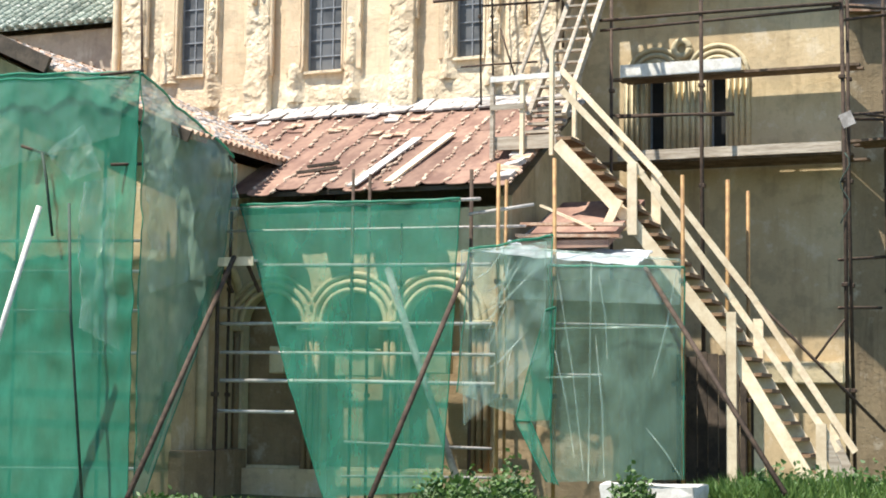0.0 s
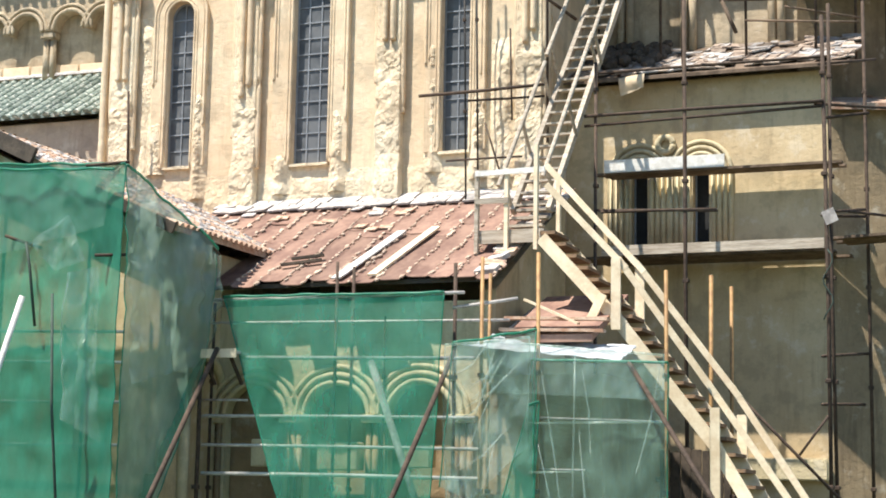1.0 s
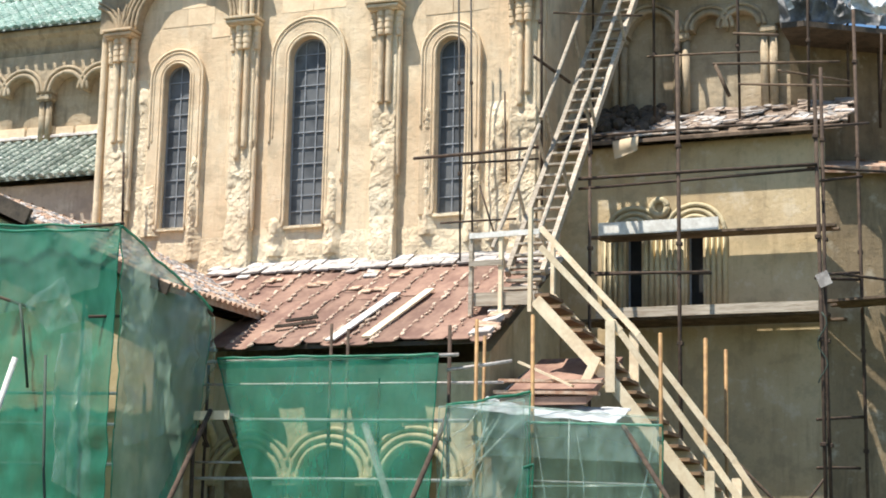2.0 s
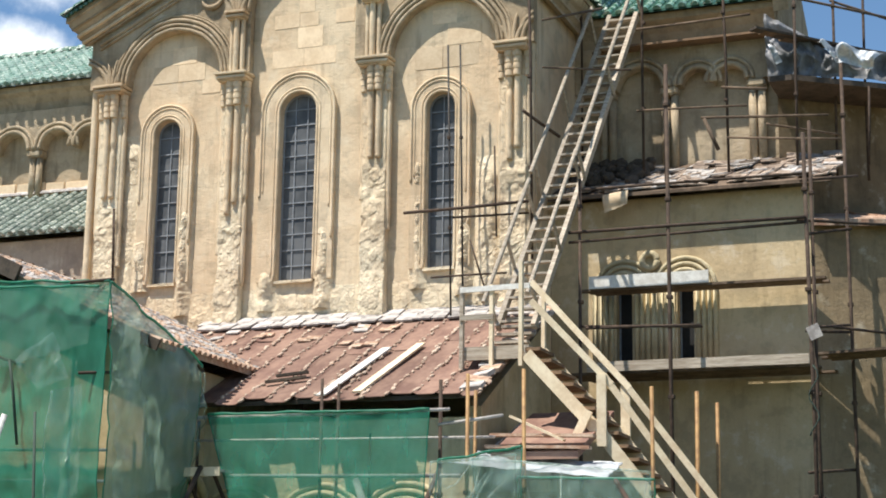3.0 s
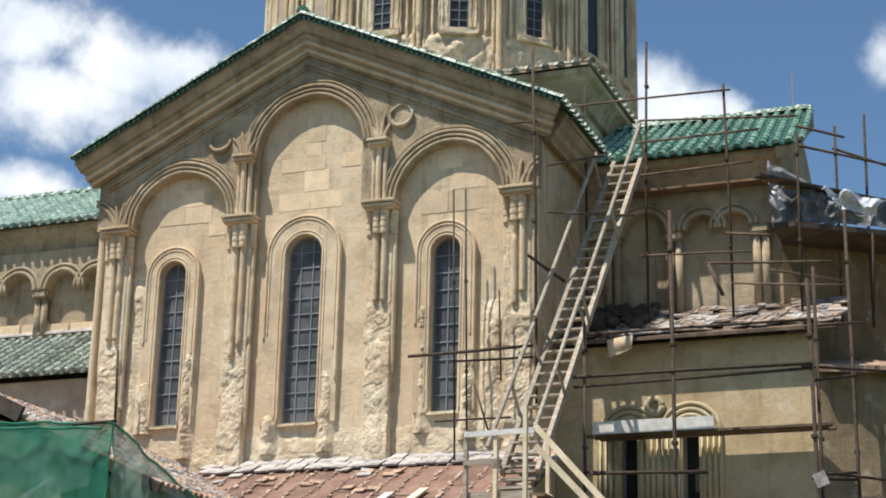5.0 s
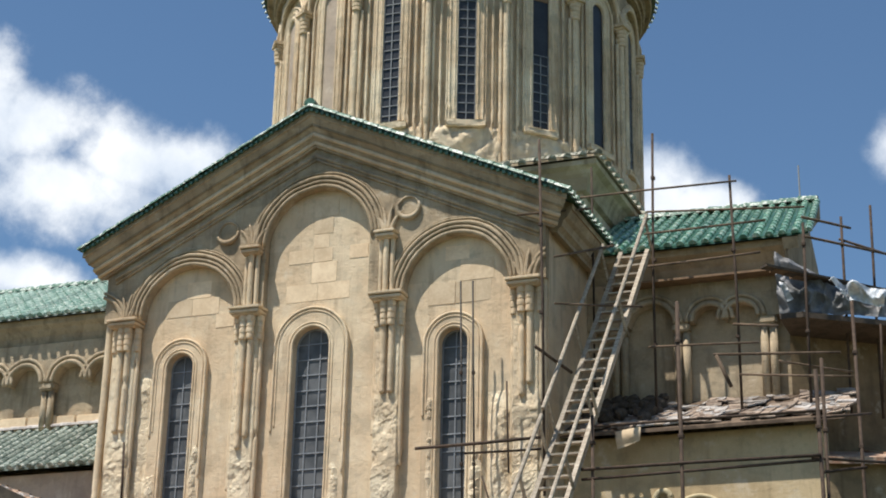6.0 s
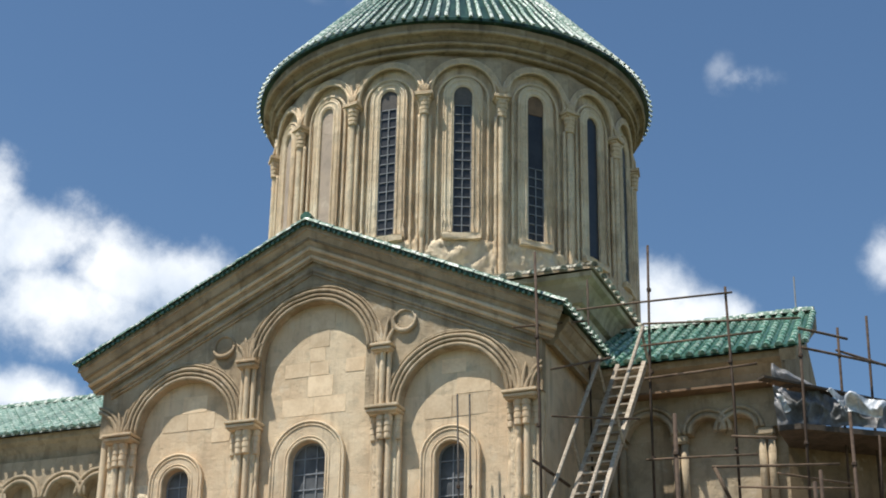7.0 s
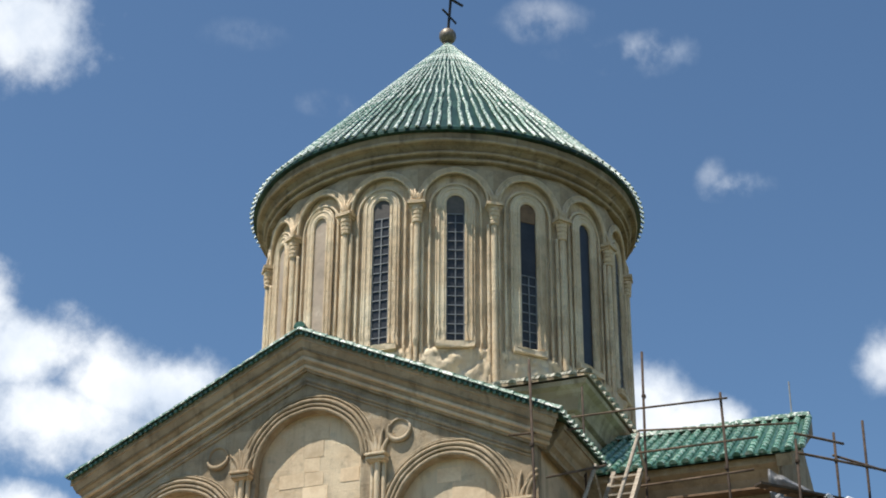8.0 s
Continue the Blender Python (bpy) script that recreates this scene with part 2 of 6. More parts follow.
M_IRON = plain("black_iron", (0.03, 0.028, 0.026, 1), (0.05, 0.045, 0.04, 1), 0.55, 8.0, 0.6)
M_MUNTIN = plain("grey_window_bar", (0.27, 0.285, 0.31, 1), (0.19, 0.205, 0.225, 1), 0.6, 8.0)
M_DARK = plain("dark_interior", (0.012, 0.012, 0.012, 1), (0.02, 0.02, 0.02, 1), 0.9)
M_TARP = plain("plastic_sheet", (0.64, 0.66, 0.68, 1), (0.30, 0.32, 0.34, 1), 0.35, 2.0, 0.0, 0.5)
M_TARPGREY = plain("grey_tarpaulin", (0.11, 0.11, 0.11, 1), (0.24, 0.24, 0.25, 1), 0.5, 2.0, 0.0, 0.5)
M_NETSIDE = mesh_cloth("grey_green_net", (0.23, 0.385, 0.30, 1), 0.72, (0.44, 0.55, 0.475, 1), through_light=0.68)
M_NET = mesh_cloth("green_shade_net", (0.03, 0.29, 0.175, 1), 0.53, (0.085, 0.42, 0.29, 1))
M_NETDENSE = mesh_cloth("dense_green_net", (0.022, 0.215, 0.13, 1), 0.82, (0.075, 0.36, 0.24, 1))
M_NETTHIN = mesh_cloth("thin_green_net", (0.14, 0.31, 0.225, 1), 0.36, (0.28, 0.47, 0.37, 1))
M_FILM = mesh_cloth("clear_plastic_film", (0.25, 0.43, 0.34, 1), 0.23, (0.52, 0.66, 0.575, 1), 0.11, 0.28)
M_FOLD = mesh_cloth("creased_film_edge", (0.36, 0.54, 0.44, 1), 0.22, (0.72, 0.82, 0.76, 1), 0.12, 0.3)
M_GRASS = leafy("grass_blades", (0.05, 0.12, 0.02, 1), (0.14, 0.22, 0.05, 1))
M_LEAF = leafy("shrub_leaves", (0.03, 0.08, 0.015, 1), (0.10, 0.18, 0.04, 1))
M_EARTH = plain("earth", (0.085, 0.075, 0.035, 1), (0.055, 0.075, 0.025, 1), 0.95, 0.8, 0.0, 0.8)
M_BALL = plain("tarnished_copper", (0.16, 0.13, 0.10, 1), (0.26, 0.22, 0.17, 1), 0.5, 6.0, 0.5)


def glass_build(nd):
    c = coords(nd)
    f = nd.noise(c, 1.4, 3.0)
    col = nd.mix(nd.ramp(f, 0.4, 0.6), (0.085, 0.09, 0.096, 1), (0.15, 0.155, 0.16, 1))
    return nd.n("ShaderNodeBsdfPrincipled", Base_Color=col, Roughness=0.35, Specular_IOR_Level=0.14, Normal=bumped(nd, f, 0.15, 0.05))


M_GLASS = material("dusty_window_glass", glass_build)
M_GLASSDARK = plain("dark_window_glass", (0.02, 0.021, 0.024, 1), (0.035, 0.036, 0.04, 1), 0.35, 2.0, 0.0, 0.1)
M_BARPALE = plain("pale_window_bar", (0.21, 0.22, 0.23, 1), (0.13, 0.14, 0.15, 1), 0.6, 8.0)
M_LINTEL = plain("grey_window_panel", (0.13, 0.115, 0.105, 1), (0.085, 0.08, 0.078, 1), 0.85, 4.0)


# ---------------------------------------------------------------- mesh tools
def thing(name, label, category, group="", kind="", at=(0, 0, 0)):
    ob = new(name)
    ob.location = at
    return tagged(ob, label, category, group, kind)


def part(name, bm, mat, parent=None, label="", smooth=False):
    me = bpy.data.meshes.new(name)
    bmesh.ops.recalc_face_normals(bm, faces=bm.faces)
    bm.to_mesh(me)
    bm.free()
    me.materials.append(mat)
    if smooth:
        me.shade_smooth()
    ob = new(name, me)
    if parent is not None:
        ob.parent = parent
    if label:
        tagged(ob, label)
    return ob


def same_mesh(name, src, parent, m, label=""):
    ob = new(name, src.data)
    ob.parent = parent
    ob.matrix_basis = m
    if label:
        tagged(ob, label)
    return ob


def bx(bm, x0, x1, y0, y1, z0, z1):
    v = [bm.verts.new((x, y, z)) for z in (z0, z1) for y in (y0, y1) for x in (x0, x1)]
    for f in ((0, 2, 3, 1), (4, 5, 7, 6), (0, 1, 5, 4), (2, 6, 7, 3), (0, 4, 6, 2), (1, 3, 7, 5)):
        bm.faces.new([v[i] for i in f])
    return v


def beam(bm, a, b, wide, high, up=(0, 0, 1)):
    """A squared timber from a to b."""
    a, b = Vector(a), Vector(b)
    d = (b - a).normalized()
    s = d.cross(Vector(up))
    if s.length < 1e-3:
        s = d.cross(Vector((0, 1, 0)))
    s.normalize()
    u = s.cross(d)
    v = [bm.verts.new(p + s * (i * wide / 2) + u * (j * high / 2)) for p in (a, b) for i, j in ((-1, -1), (1, -1), (1, 1), (-1, 1))]
    for f in ((0, 1, 2, 3), (7, 6, 5, 4), (0, 4, 5, 1), (1, 5, 6, 2), (2, 6, 7, 3), (3, 7, 4, 0)):
        bm.faces.new([v[i] for i in f])


def tube(bm, pts, r, n=8, caps=True):
    """A round bar along a line of points; r may be one radius or one for each point."""
    pts = [Vector(p) for p in pts]
    rs = r if isinstance(r, (list, tuple)) else [r] * len(pts)
    rings, side = [], None
    for i, p in enumerate(pts):
        d = (pts[min(i + 1, len(pts) - 1)] - pts[max(i - 1, 0)]).normalized()
        ref = side if side is not None else (Vector((0, 1, 0)) if abs(d.y) < 0.9 else Vector((1, 0, 0)))
        u = (ref - d * ref.dot(d)).normalized()
        side = u
        v = d.cross(u)
        rings.append([bm.verts.new(p + (u * math.cos(k * math.tau / n) + v * math.sin(k * math.tau / n)) * rs[i]) for k in range(n)])
    for a, b in zip(rings, rings[1:]):
        for k in range(n):
            bm.faces.new((a[k], a[(k + 1) % n], b[(k + 1) % n], b[k]))
    if caps:
        bm.faces.new(rings[0][::-1])
        bm.faces.new(rings[-1])


def prism(bm, poly, y0, y1):
    """A polygon in x, z pushed from y0 to y1."""
    a = [bm.verts.new((x, y0, z)) for x, z in poly]
    b = [bm.verts.new((x, y1, z)) for x, z in poly]
    fa, fb = bm.faces.new(a), bm.faces.new(b[::-1])
    fa.normal_update(), fb.normal_update()
    n = len(poly)
    for i in range(n):
        bm.faces.new((a[i], b[i], b[(i + 1) % n], a[(i + 1) % n]))
    bmesh.ops.triangulate(bm, faces=[fa, fb])


def prism_x(bm, poly, x0, x1):
    """A polygon in y, z pushed from x0 to x1."""
    a = [bm.verts.new((x0, y, z)) for y, z in poly]
    b = [bm.verts.new((x1, y, z)) for y, z in poly]
    fa, fb = bm.faces.new(a), bm.faces.new(b[::-1])
    fa.normal_update(), fb.normal_update()
    n = len(poly)
    for i in range(n):
        bm.faces.new((a[i], b[i], b[(i + 1) % n], a[(i + 1) % n]))
    bmesh.ops.triangulate(bm, faces=[fa, fb])


def lathe(bm, prof, n=48, cx=0.0, cy=0.0, a0=0.0, a1=math.tau):
    full = abs(a1 - a0 - math.tau) < 1e-6
    cols = []
    for i in range(n if full else n + 1):
        a = a0 + (a1 - a0) * i / n
        cols.append([bm.verts.new((cx + r * math.sin(a), cy - r * math.cos(a), z)) for r, z in prof])
    for i in range(n):
        p, q = cols[i], cols[(i + 1) % len(cols)]
        for k in range(len(prof) - 1):
            bm.faces.new((p[k], q[k], q[k + 1], p[k + 1]))


def arc(cx, cz, r, a0=180.0, a1=0.0, n=20):
    return [(cx + r * math.cos(radians(a0 + (a1 - a0) * i / n)), cz + r * math.sin(radians(a0 + (a1 - a0) * i / n))) for i in range(n + 1)]


def wear(bm, amp, scale, keep=None):
    """Shift the points by noise, as stone that has weathered away."""
    for v in bm.verts:
        k = amp if keep is None else amp * keep(v.co)
        v.co += noise.noise_vector(v.co * scale) * k + noise.noise_vector(v.co * scale * 3.1) * k * 0.45


def window_hole(cx, z0, zs, hw, n=14):
    """Outline of an arched opening, from its lower left corner up and round."""
    return [(cx - hw, z0)] + arc(cx, zs, hw, 180, 0, n) + [(cx + hw, z0)]


def arched_window(parent, cx, y, z0, ztop, hw, cols, rows, name="window", mat=None):
    """Glass with its grid of bars in an arched opening at the plane y."""
    zs = ztop - hw
    bm = bmesh.new()
    prism(bm, window_hole(cx, z0, zs, hw), y, y + 0.02)
    win = part(name, bm, mat or M_GLASS, parent)
    for i in range(1, cols):
        x = cx - hw + 2 * hw * i / cols
        bm = bmesh.new()
        h = zs + math.sqrt(max(hw * hw - (x - cx) ** 2, 0))
        bx(bm, x - 0.014, x + 0.014, y - 0.022, y - 0.004, z0, h - 0.01)
        part("glazing_bar", bm, M_MUNTIN, win)
    for j in range(1, rows):
        z = z0 + (ztop - z0) * j / rows
        half = hw if z < zs else math.sqrt(max(hw * hw - (z - zs) ** 2, 0))
        bm = bmesh.new()
        bx(bm, cx - half + 0.01, cx + half - 0.01, y - 0.026, y - 0.006, z - 0.014, z + 0.014)
        part("glazing_bar", bm, M_MUNTIN, win)
    bm = bmesh.new()
    rim = [(cx - hw + 0.02, z0)] + arc(cx, zs, hw - 0.02, 180, 0, 14) + [(cx + hw - 0.02, z0)]
    tube(bm, [(x, y - 0.015, z) for x, z in rim], 0.022, 6)
    part("window_frame", bm, M_MUNTIN, win)
    return win


def holed_wall(bm, x0, x1, z0, z1, holes, y0, y1):
    """A wall of one piece with arched holes (centre, sill, spring, half width)."""
    line = [(x0, z0)]
    for cx, s, zs, hw in holes:
        line += [(cx - 0.0005, z0), (cx - 0.0005, s), (cx - hw, s)] + arc(cx, zs, hw, 180, 0, 16) + [(cx + hw, s), (cx + 0.0005, s), (cx + 0.0005, z0)]
    prism(bm, line + [(x1, z0), (x1, z1), (x0, z1)], y0, y1)


# ---------------------------------------------------------------- ground
bm = bmesh.new()
for i in range(61):
    for j in range(61):
        f = lambda k: math.copysign(abs(k - 30) ** 2.2 * 0.45, k - 30)
        x, y = 8 + f(i), -10 + f(j)
        z = 0.02 + 0.12 * noise.noise(Vector((x, y, 0)) * 0.4) * (abs(x) < 60)
        z += 0.35 * max(0, min(1, (x - 6) / 4)) * (1 if y < -3 else 0.6) * (abs(y) < 60)
        bm.verts.new((x, y, z))
bm.verts.ensure_lookup_table()
for i in range(60):
    for j in range(60):
        bm.faces.new([bm.verts[k] for k in (i * 61 + j, (i + 1) * 61 + j, (i + 1) * 61 + j + 1, i * 61 + j + 1)])
tagged(part("ground", bm, M_EARTH, smooth=True), "grassy earth ground round the church", "ground", kind="structure")

# ---------------------------------------------------------------- the church
church = thing("church", "cream limestone church with green glazed roofs and a round drum", "church")

# south arm: wall behind the blind arcade, windows, gable
WINDOWS = [(-3.36, 9.06, 12.88, 0.33), (-0.07, 8.95, 13.22, 0.44), (3.32, 9.03, 12.88, 0.33)]
bm = bmesh.new()
holed_wall(bm, -5.45, 5.45, 0.0, 13.6, [(c, s, t - h, h) for c, s, t, h in WINDOWS], 0.0, 0.5)
prism(bm, [(-5.45, 13.6), (5.45, 13.6), (5.45, 15.3), (0, 17.85), (-5.45, 15.3)], 0.0, 0.5)
part("wall", bm, M_STONE, church)
for s in (-1, 1):
    bm = bmesh.new()
    bx(bm, min(s * 5.45, s * 4.8), max(s * 5.45, s * 4.8), 0.5, 3.2, 0, 15.35)
    part("side_wall", bm, M_STONE, church)

# face above the arches
low, high = 13.76, 15.2
FD = 0.21  # depth of the arcade before the panels
ARCHES = [(-3.2, low, 1.2), (0.02, high, 1.3), (3.4, low, 1.22)]
PIERS = (-4.8, -1.62, 1.83, 5.0)
bm = bmesh.new()
outline = [(-5.42, low), (-4.4, low)] + arc(-3.2, low, 1.2)[1:-1] + [(-2.0, low), (-1.28, low)]
outline += arc(0.02, high, 1.3) + [(1.32, low), (2.18, low)] + arc(3.4, low, 1.22)[1:-1] + [(4.62, low), (5.45, low), (5.45, 15.3), (-0.1, 17.85), (-5.42, 15.3)]
prism(bm, outline, -FD, -0.002)
part("arcade_face", bm, M_UPPER, church)


def arch_rolls(cx, z, r, y, rolls, name="arch_moulding", legs=0.0, mat=M_STONE, parent=church):
    for dr, rad, out in rolls:
        bm = bmesh.new()
        line = arc(cx, z, r + dr, 180, 0, 28)
        if legs:
            line = [(cx - r - dr, z - legs)] + line + [(cx + r + dr, z - legs)]
        tube(bm, [(x, y - out, zz) for x, zz in line], rad, 8)
        wear(bm, 0.02, 1.7)
        part(name, bm, mat, parent, smooth=True)


ROLLS = [(0.045, 0.05, 0.01), (0.145, 0.04, 0.035), (0.245, 0.05, 0.045), (0.345, 0.03, 0.03), (0.4, 0.022, 0.01)]
for cx, z, r in ARCHES:
    arch_rolls(cx, z, r, -FD, ROLLS, mat=M_UPPER)
# half arches that run on round the corners
for s, x in ((-1, -5.62), (1, 5.86)):
    for r, rad in ((0.66, 0.05), (0.76, 0.04)):
        bm = bmesh.new()
        a_end = math.acos((abs(x) - 5.46) / r)
        tube(bm, [(x - s * r * math.cos(a_end * k / 8), -FD - 0.03, low + r * math.sin(a_end * k / 8)) for k in range(9)], rad, 8)
        part("arch_moulding", bm, M_UPPER, church, smooth=True)


def shaft(x, z0, z1, r, y, seed_, name="shaft"):
    """A slender round shaft, nicked here and there and chipped at its foot."""
    bm = bmesh.new()
    n = max(8, int((z1 - z0) / 0.05))
    pts, rad = [], []
    for i in range(n + 1):
        z = z0 + (z1 - z0) * i / n
        foot = max(0.0, 1.0 - (z - z0) / 0.5)
        nick = max(0.0, noise.noise(Vector((seed_ * 3.7, 1.3, z * 3.1))) - 0.4) * 1.2
        pts.append((x + 0.03 * foot * noise.noise(Vector((seed_, 4.0, z * 6.0))), y + 0.03 * nick, z))
        rad.append(r * (1.0 - min(0.6, nick + 0.35 * foot * abs(noise.noise(Vector((seed_, 9.0, z * 9.0)))))))
    tube(bm, pts, rad, 10)
    part(name, bm, M_STONE, church, smooth=True)


def scaled(co, seed_):
    """Height of broken stone at a point: coarse steps, lumps and sharp grain."""
    q = co + Vector((seed_ * 5.1, seed_ * 2.3, 0))
    return (0.6 * noise.noise(q * 1.6) + 0.2 * round(2.0 * noise.noise(q * 2.7)) + 0.22 * noise.noise(q * 6.0) + 0.12 * noise.noise(q * 13.0) + 0.06 * noise.noise(q * 28.0))


def pier(x, z0, z1, worn, wide, deep, seed_):
    """A flat pier whose lower length has lost its face and bulges in rough lumps."""
    bm = bmesh.new()
    nz, nu = int((z1 - z0) / 0.04), 26
    rows = []
    for j in range(nz + 1):
        z = z0 + (z1 - z0) * j / nz
        edge = worn + 0.35 * noise.noise(Vector((seed_ * 3.3, 0.7, z * 2.0)))
        row = []
        for i in range(nu + 1):
            u = i / nu * (2 * deep + wide)
            px, py = (-wide / 2, -u) if u < deep else (-wide / 2 + u - deep, -deep) if u < deep + wide else (wide / 2, -deep + (u - deep - wide))
            co = Vector((x + px, py, z))
            k = max(0.0, min(1.0, (edge - z) / 0.25)) * min(1.0, -py / 0.06)
            h = 0.01 + 0.085 * scaled(co, seed_) + 0.09 * max(0.0, (8.9 - z) / 1.3)
            out = Vector((px / (wide / 2) * 0.6, -1 if u >= deep and u <= deep + wide else -0.2, 0))
            row.append(bm.verts.new(co + out * h * k))
        rows.append(row)
    for a, b in zip(rows, rows[1:]):
        for i in range(nu):
            bm.faces.new((a[i], a[i + 1], b[i + 1], b[i]))
    part("pilaster", bm, M_ROUGH, church)


def ring_stack(bm, x, y, z_top, z_bot, r, rings):
    """A bell of stacked rings round a shaft, drawn in a little towards its foot."""
    prof = [(0.0, z_top)]
    h = (z_top - z_bot) / rings
    for k in range(rings):
        z, q = z_top - k * h, r * (1.0 - 0.06 * k)
        prof += [(q * 0.86, z - h * 0.01), (q * 0.99, z - h * 0.1), (q, z - h * 0.5), (q * 0.99, z - h * 0.84), (q * 0.86, z - h * 0.97)]
    prof.append((0.0, z_bot))
    lathe(bm, prof, 14, x, y)


def capital(x, z, wide, drop=0.56, name="capital"):
    """A moulded capital: a two-step abacus over ringed bells."""
    cap = None
    for k, (f, z1, z0, dep) in enumerate(((0.5, z, z - 0.075, 0.5), (0.465, z - 0.09, z - 0.165, 0.46), (0.43, z - 0.165, z - 0.2, 0.42))):
        bm = bmesh.new()
        bx(bm, x - wide * f, x + wide * f, -dep, -0.002, z0, z1)
        bmesh.ops.bevel(bm, geom=bm.edges[:], offset=0.018, segments=2, affect="EDGES")
        wear(bm, 0.014, 3.3)
        ob = part(name if k == 0 else "abacus_step", bm, M_STONE, church if k == 0 else cap)
        cap = cap or ob
    if drop:
        for dx, y, r in ((-0.075, -0.28, 0.105), (0.105, -0.28, 0.105), (-0.28, -0.17, 0.09), (0.3, -0.17, 0.09)):
            bm = bmesh.new()
            ring_stack(bm, x + dx, y, z - 0.2, z - 0.2 - drop, r, 4)
            wear(bm, 0.01, 5.0)
            part("ringed_bell", bm, M_STONE, cap)


BROKEN = (11.1, 10.5, 11.5, 11.2)  # where the shafts of each pier break off
for i, (x, brk) in enumerate(zip(PIERS, BROKEN)):
    inner = abs(x) < 3
    pier(x, 7.6, 13.56, brk, 0.56, 0.2, i)
    for dx, r, y, end in ((-0.075, 0.07, -0.23, brk), (0.105, 0.07, -0.23, brk + 0.25 * (i % 2)), (-0.3, 0.06, -0.12, brk - 0.9), (0.31, 0.06, -0.12, brk - 1.6)):
        shaft(x + dx, end, 13.2, r, y, i * 4 + dx * 9)
    capital(x, low, 0.8)
    if inner:
        xc = x * 0.97
        for dx, r, y in ((-0.13, 0.055, -0.27), (0.0, 0.07, -0.31), (0.14, 0.055, -0.27)):
            shaft(xc + dx, low, high - 0.16, r, y, i + 30 + dx * 9)
        capital(xc, high, 0.5, 0.0)
for x in (-5.34, 5.34):
    shaft(x, 7.6, 15.1, 0.09, -0.05, 40 + x)

# squared blocks of different stone set into the panels
random.seed(14)
for cx, zc, r, z0 in ((-3.2, low, 1.15, 13.45), (0.0, high, 1.25, 13.85), (3.4, low, 1.15, 13.45)):
    z = z0
    while z < zc + r:
        hh = random.choice((0.34, 0.42, 0.5))
        x = cx - r
        while x < cx + r - 0.2:
            wd = random.uniform(0.35, 0.8)
            top = max(abs(x - cx), abs(x + wd - cx))
            inside = top < (r if z + hh < zc else math.sqrt(max(0.0, r * r - (z + hh - zc) ** 2)))
            if inside and random.random() < 0.5:
                bm = bmesh.new()
                bx(bm, x + 0.008, x + wd - 0.008, -0.008, 0.01, z + 0.008, z + hh - 0.008)
                wear(bm, 0.008, 3.0)
                part("stone_block", bm, M_BLOCK, church)
            x += wd
        z += hh

# carved roundels, and the fans of leaves where the arches meet over the capitals
for x, z, a0, a1 in ((-2.27, 15.68, 200, 345), (2.25, 15.76, 150, 380)):
    bm = bmesh.new()
    tube(bm, [(x + 0.25 * math.cos(a), -FD - 0.01, z + 0.25 * math.sin(a)) for a in [k * math.tau / 24 for k in range(25)]], 0.035, 6)
    ring = part("roundel", bm, M_UPPER, church, smooth=True)
    bm = bmesh.new()
    n = 14
    tube(bm, [(x + 0.27 * math.cos(radians(a0 + (a1 - a0) * k / n)), -FD - 0.05, z + 0.27 * math.sin(radians(a0 + (a1 - a0) * k / n))) for k in range(n + 1)], [0.02 + 0.045 * math.sin(math.pi * k / n) for k in range(n + 1)], 6)
    part("crescent", bm, M_UPPER, ring, smooth=True)
for x, z in ((PIERS[1] * 0.97, high), (PIERS[2] * 0.97, high), (PIERS[0], low), (PIERS[3], low)):
    for dx, top in ((-0.22, 0.5), (-0.09, 0.62), (0.05, 0.66), (0.2, 0.5)):
        bm = bmesh.new()
        tube(bm, [(x + dx * (0.45 + 1.3 * k * k), -FD - 0.07 + 0.04 * k, z + top * k) for k in [i / 6 for i in range(7)]], [0.055, 0.055, 0.052, 0.048, 0.04, 0.028, 0.01], 6)
        part("leaf_spray", bm, M_UPPER, church, smooth=True)

# window surrounds: a flat proud band with fine rolls, lost on the lower sides
for c, s, t, h in WINDOWS:
    arched_window(church, c, 0.13, s, t, h, 3 if h > 0.4 else 2, 12 if h > 0.4 else 10)
    zs = t - h
    wide = 0.47 if h > 0.4 else 0.36
    bm = bmesh.new()
    inner = [(c - h, s)] + arc(c, zs, h, 180, 0, 20) + [(c + h, s)]
    outer = [(c + h + wide, s)] + arc(c, zs, h + wide, 0, 180, 20) + [(c - h - wide, s)]
    prism(bm, inner + outer, -0.1, -0.003)
    part("window_surround", bm, M_STONE, church)
    for dr, rad, zl, zr in ((0.03, 0.022, s, s), (0.1, 0.018, s + 0.1, s + 0.1), (wide - 0.1, 0.02, s + 2.0, s + 1.6), (wide - 0.025, 0.032, s + 1.9, s + 0.9)):
        bm = bmesh.new()
        n = 30
        line = [(c - h - dr, zl + (zs - zl) * i / n) for i in range(n)] + arc(c, zs, h + dr, 180, 0, 24) + [(c + h + dr, zs - (zs - zr) * i / n) for i in range(1, n + 1)]
        tube(bm, [(x, -0.1, z) for x, z in line], rad, 6)
        wear(bm, 0.008, 7.0, lambda q: max(0.2, min(2.0, (11.2 - q.z) / 1.0)))
        part("roll_moulding", bm, M_STONE, church, smooth=True)
    bm = bmesh.new()
    bx(bm, c - h - 0.03, c + h + 0.03, -0.11, 0.12, s - 0.06, s)
    bmesh.ops.subdivide_edges(bm, edges=bm.edges[:], cuts=4)
    wear(bm, 0.012, 3.0)
    part("window_sill", bm, M_ROUGH, church)

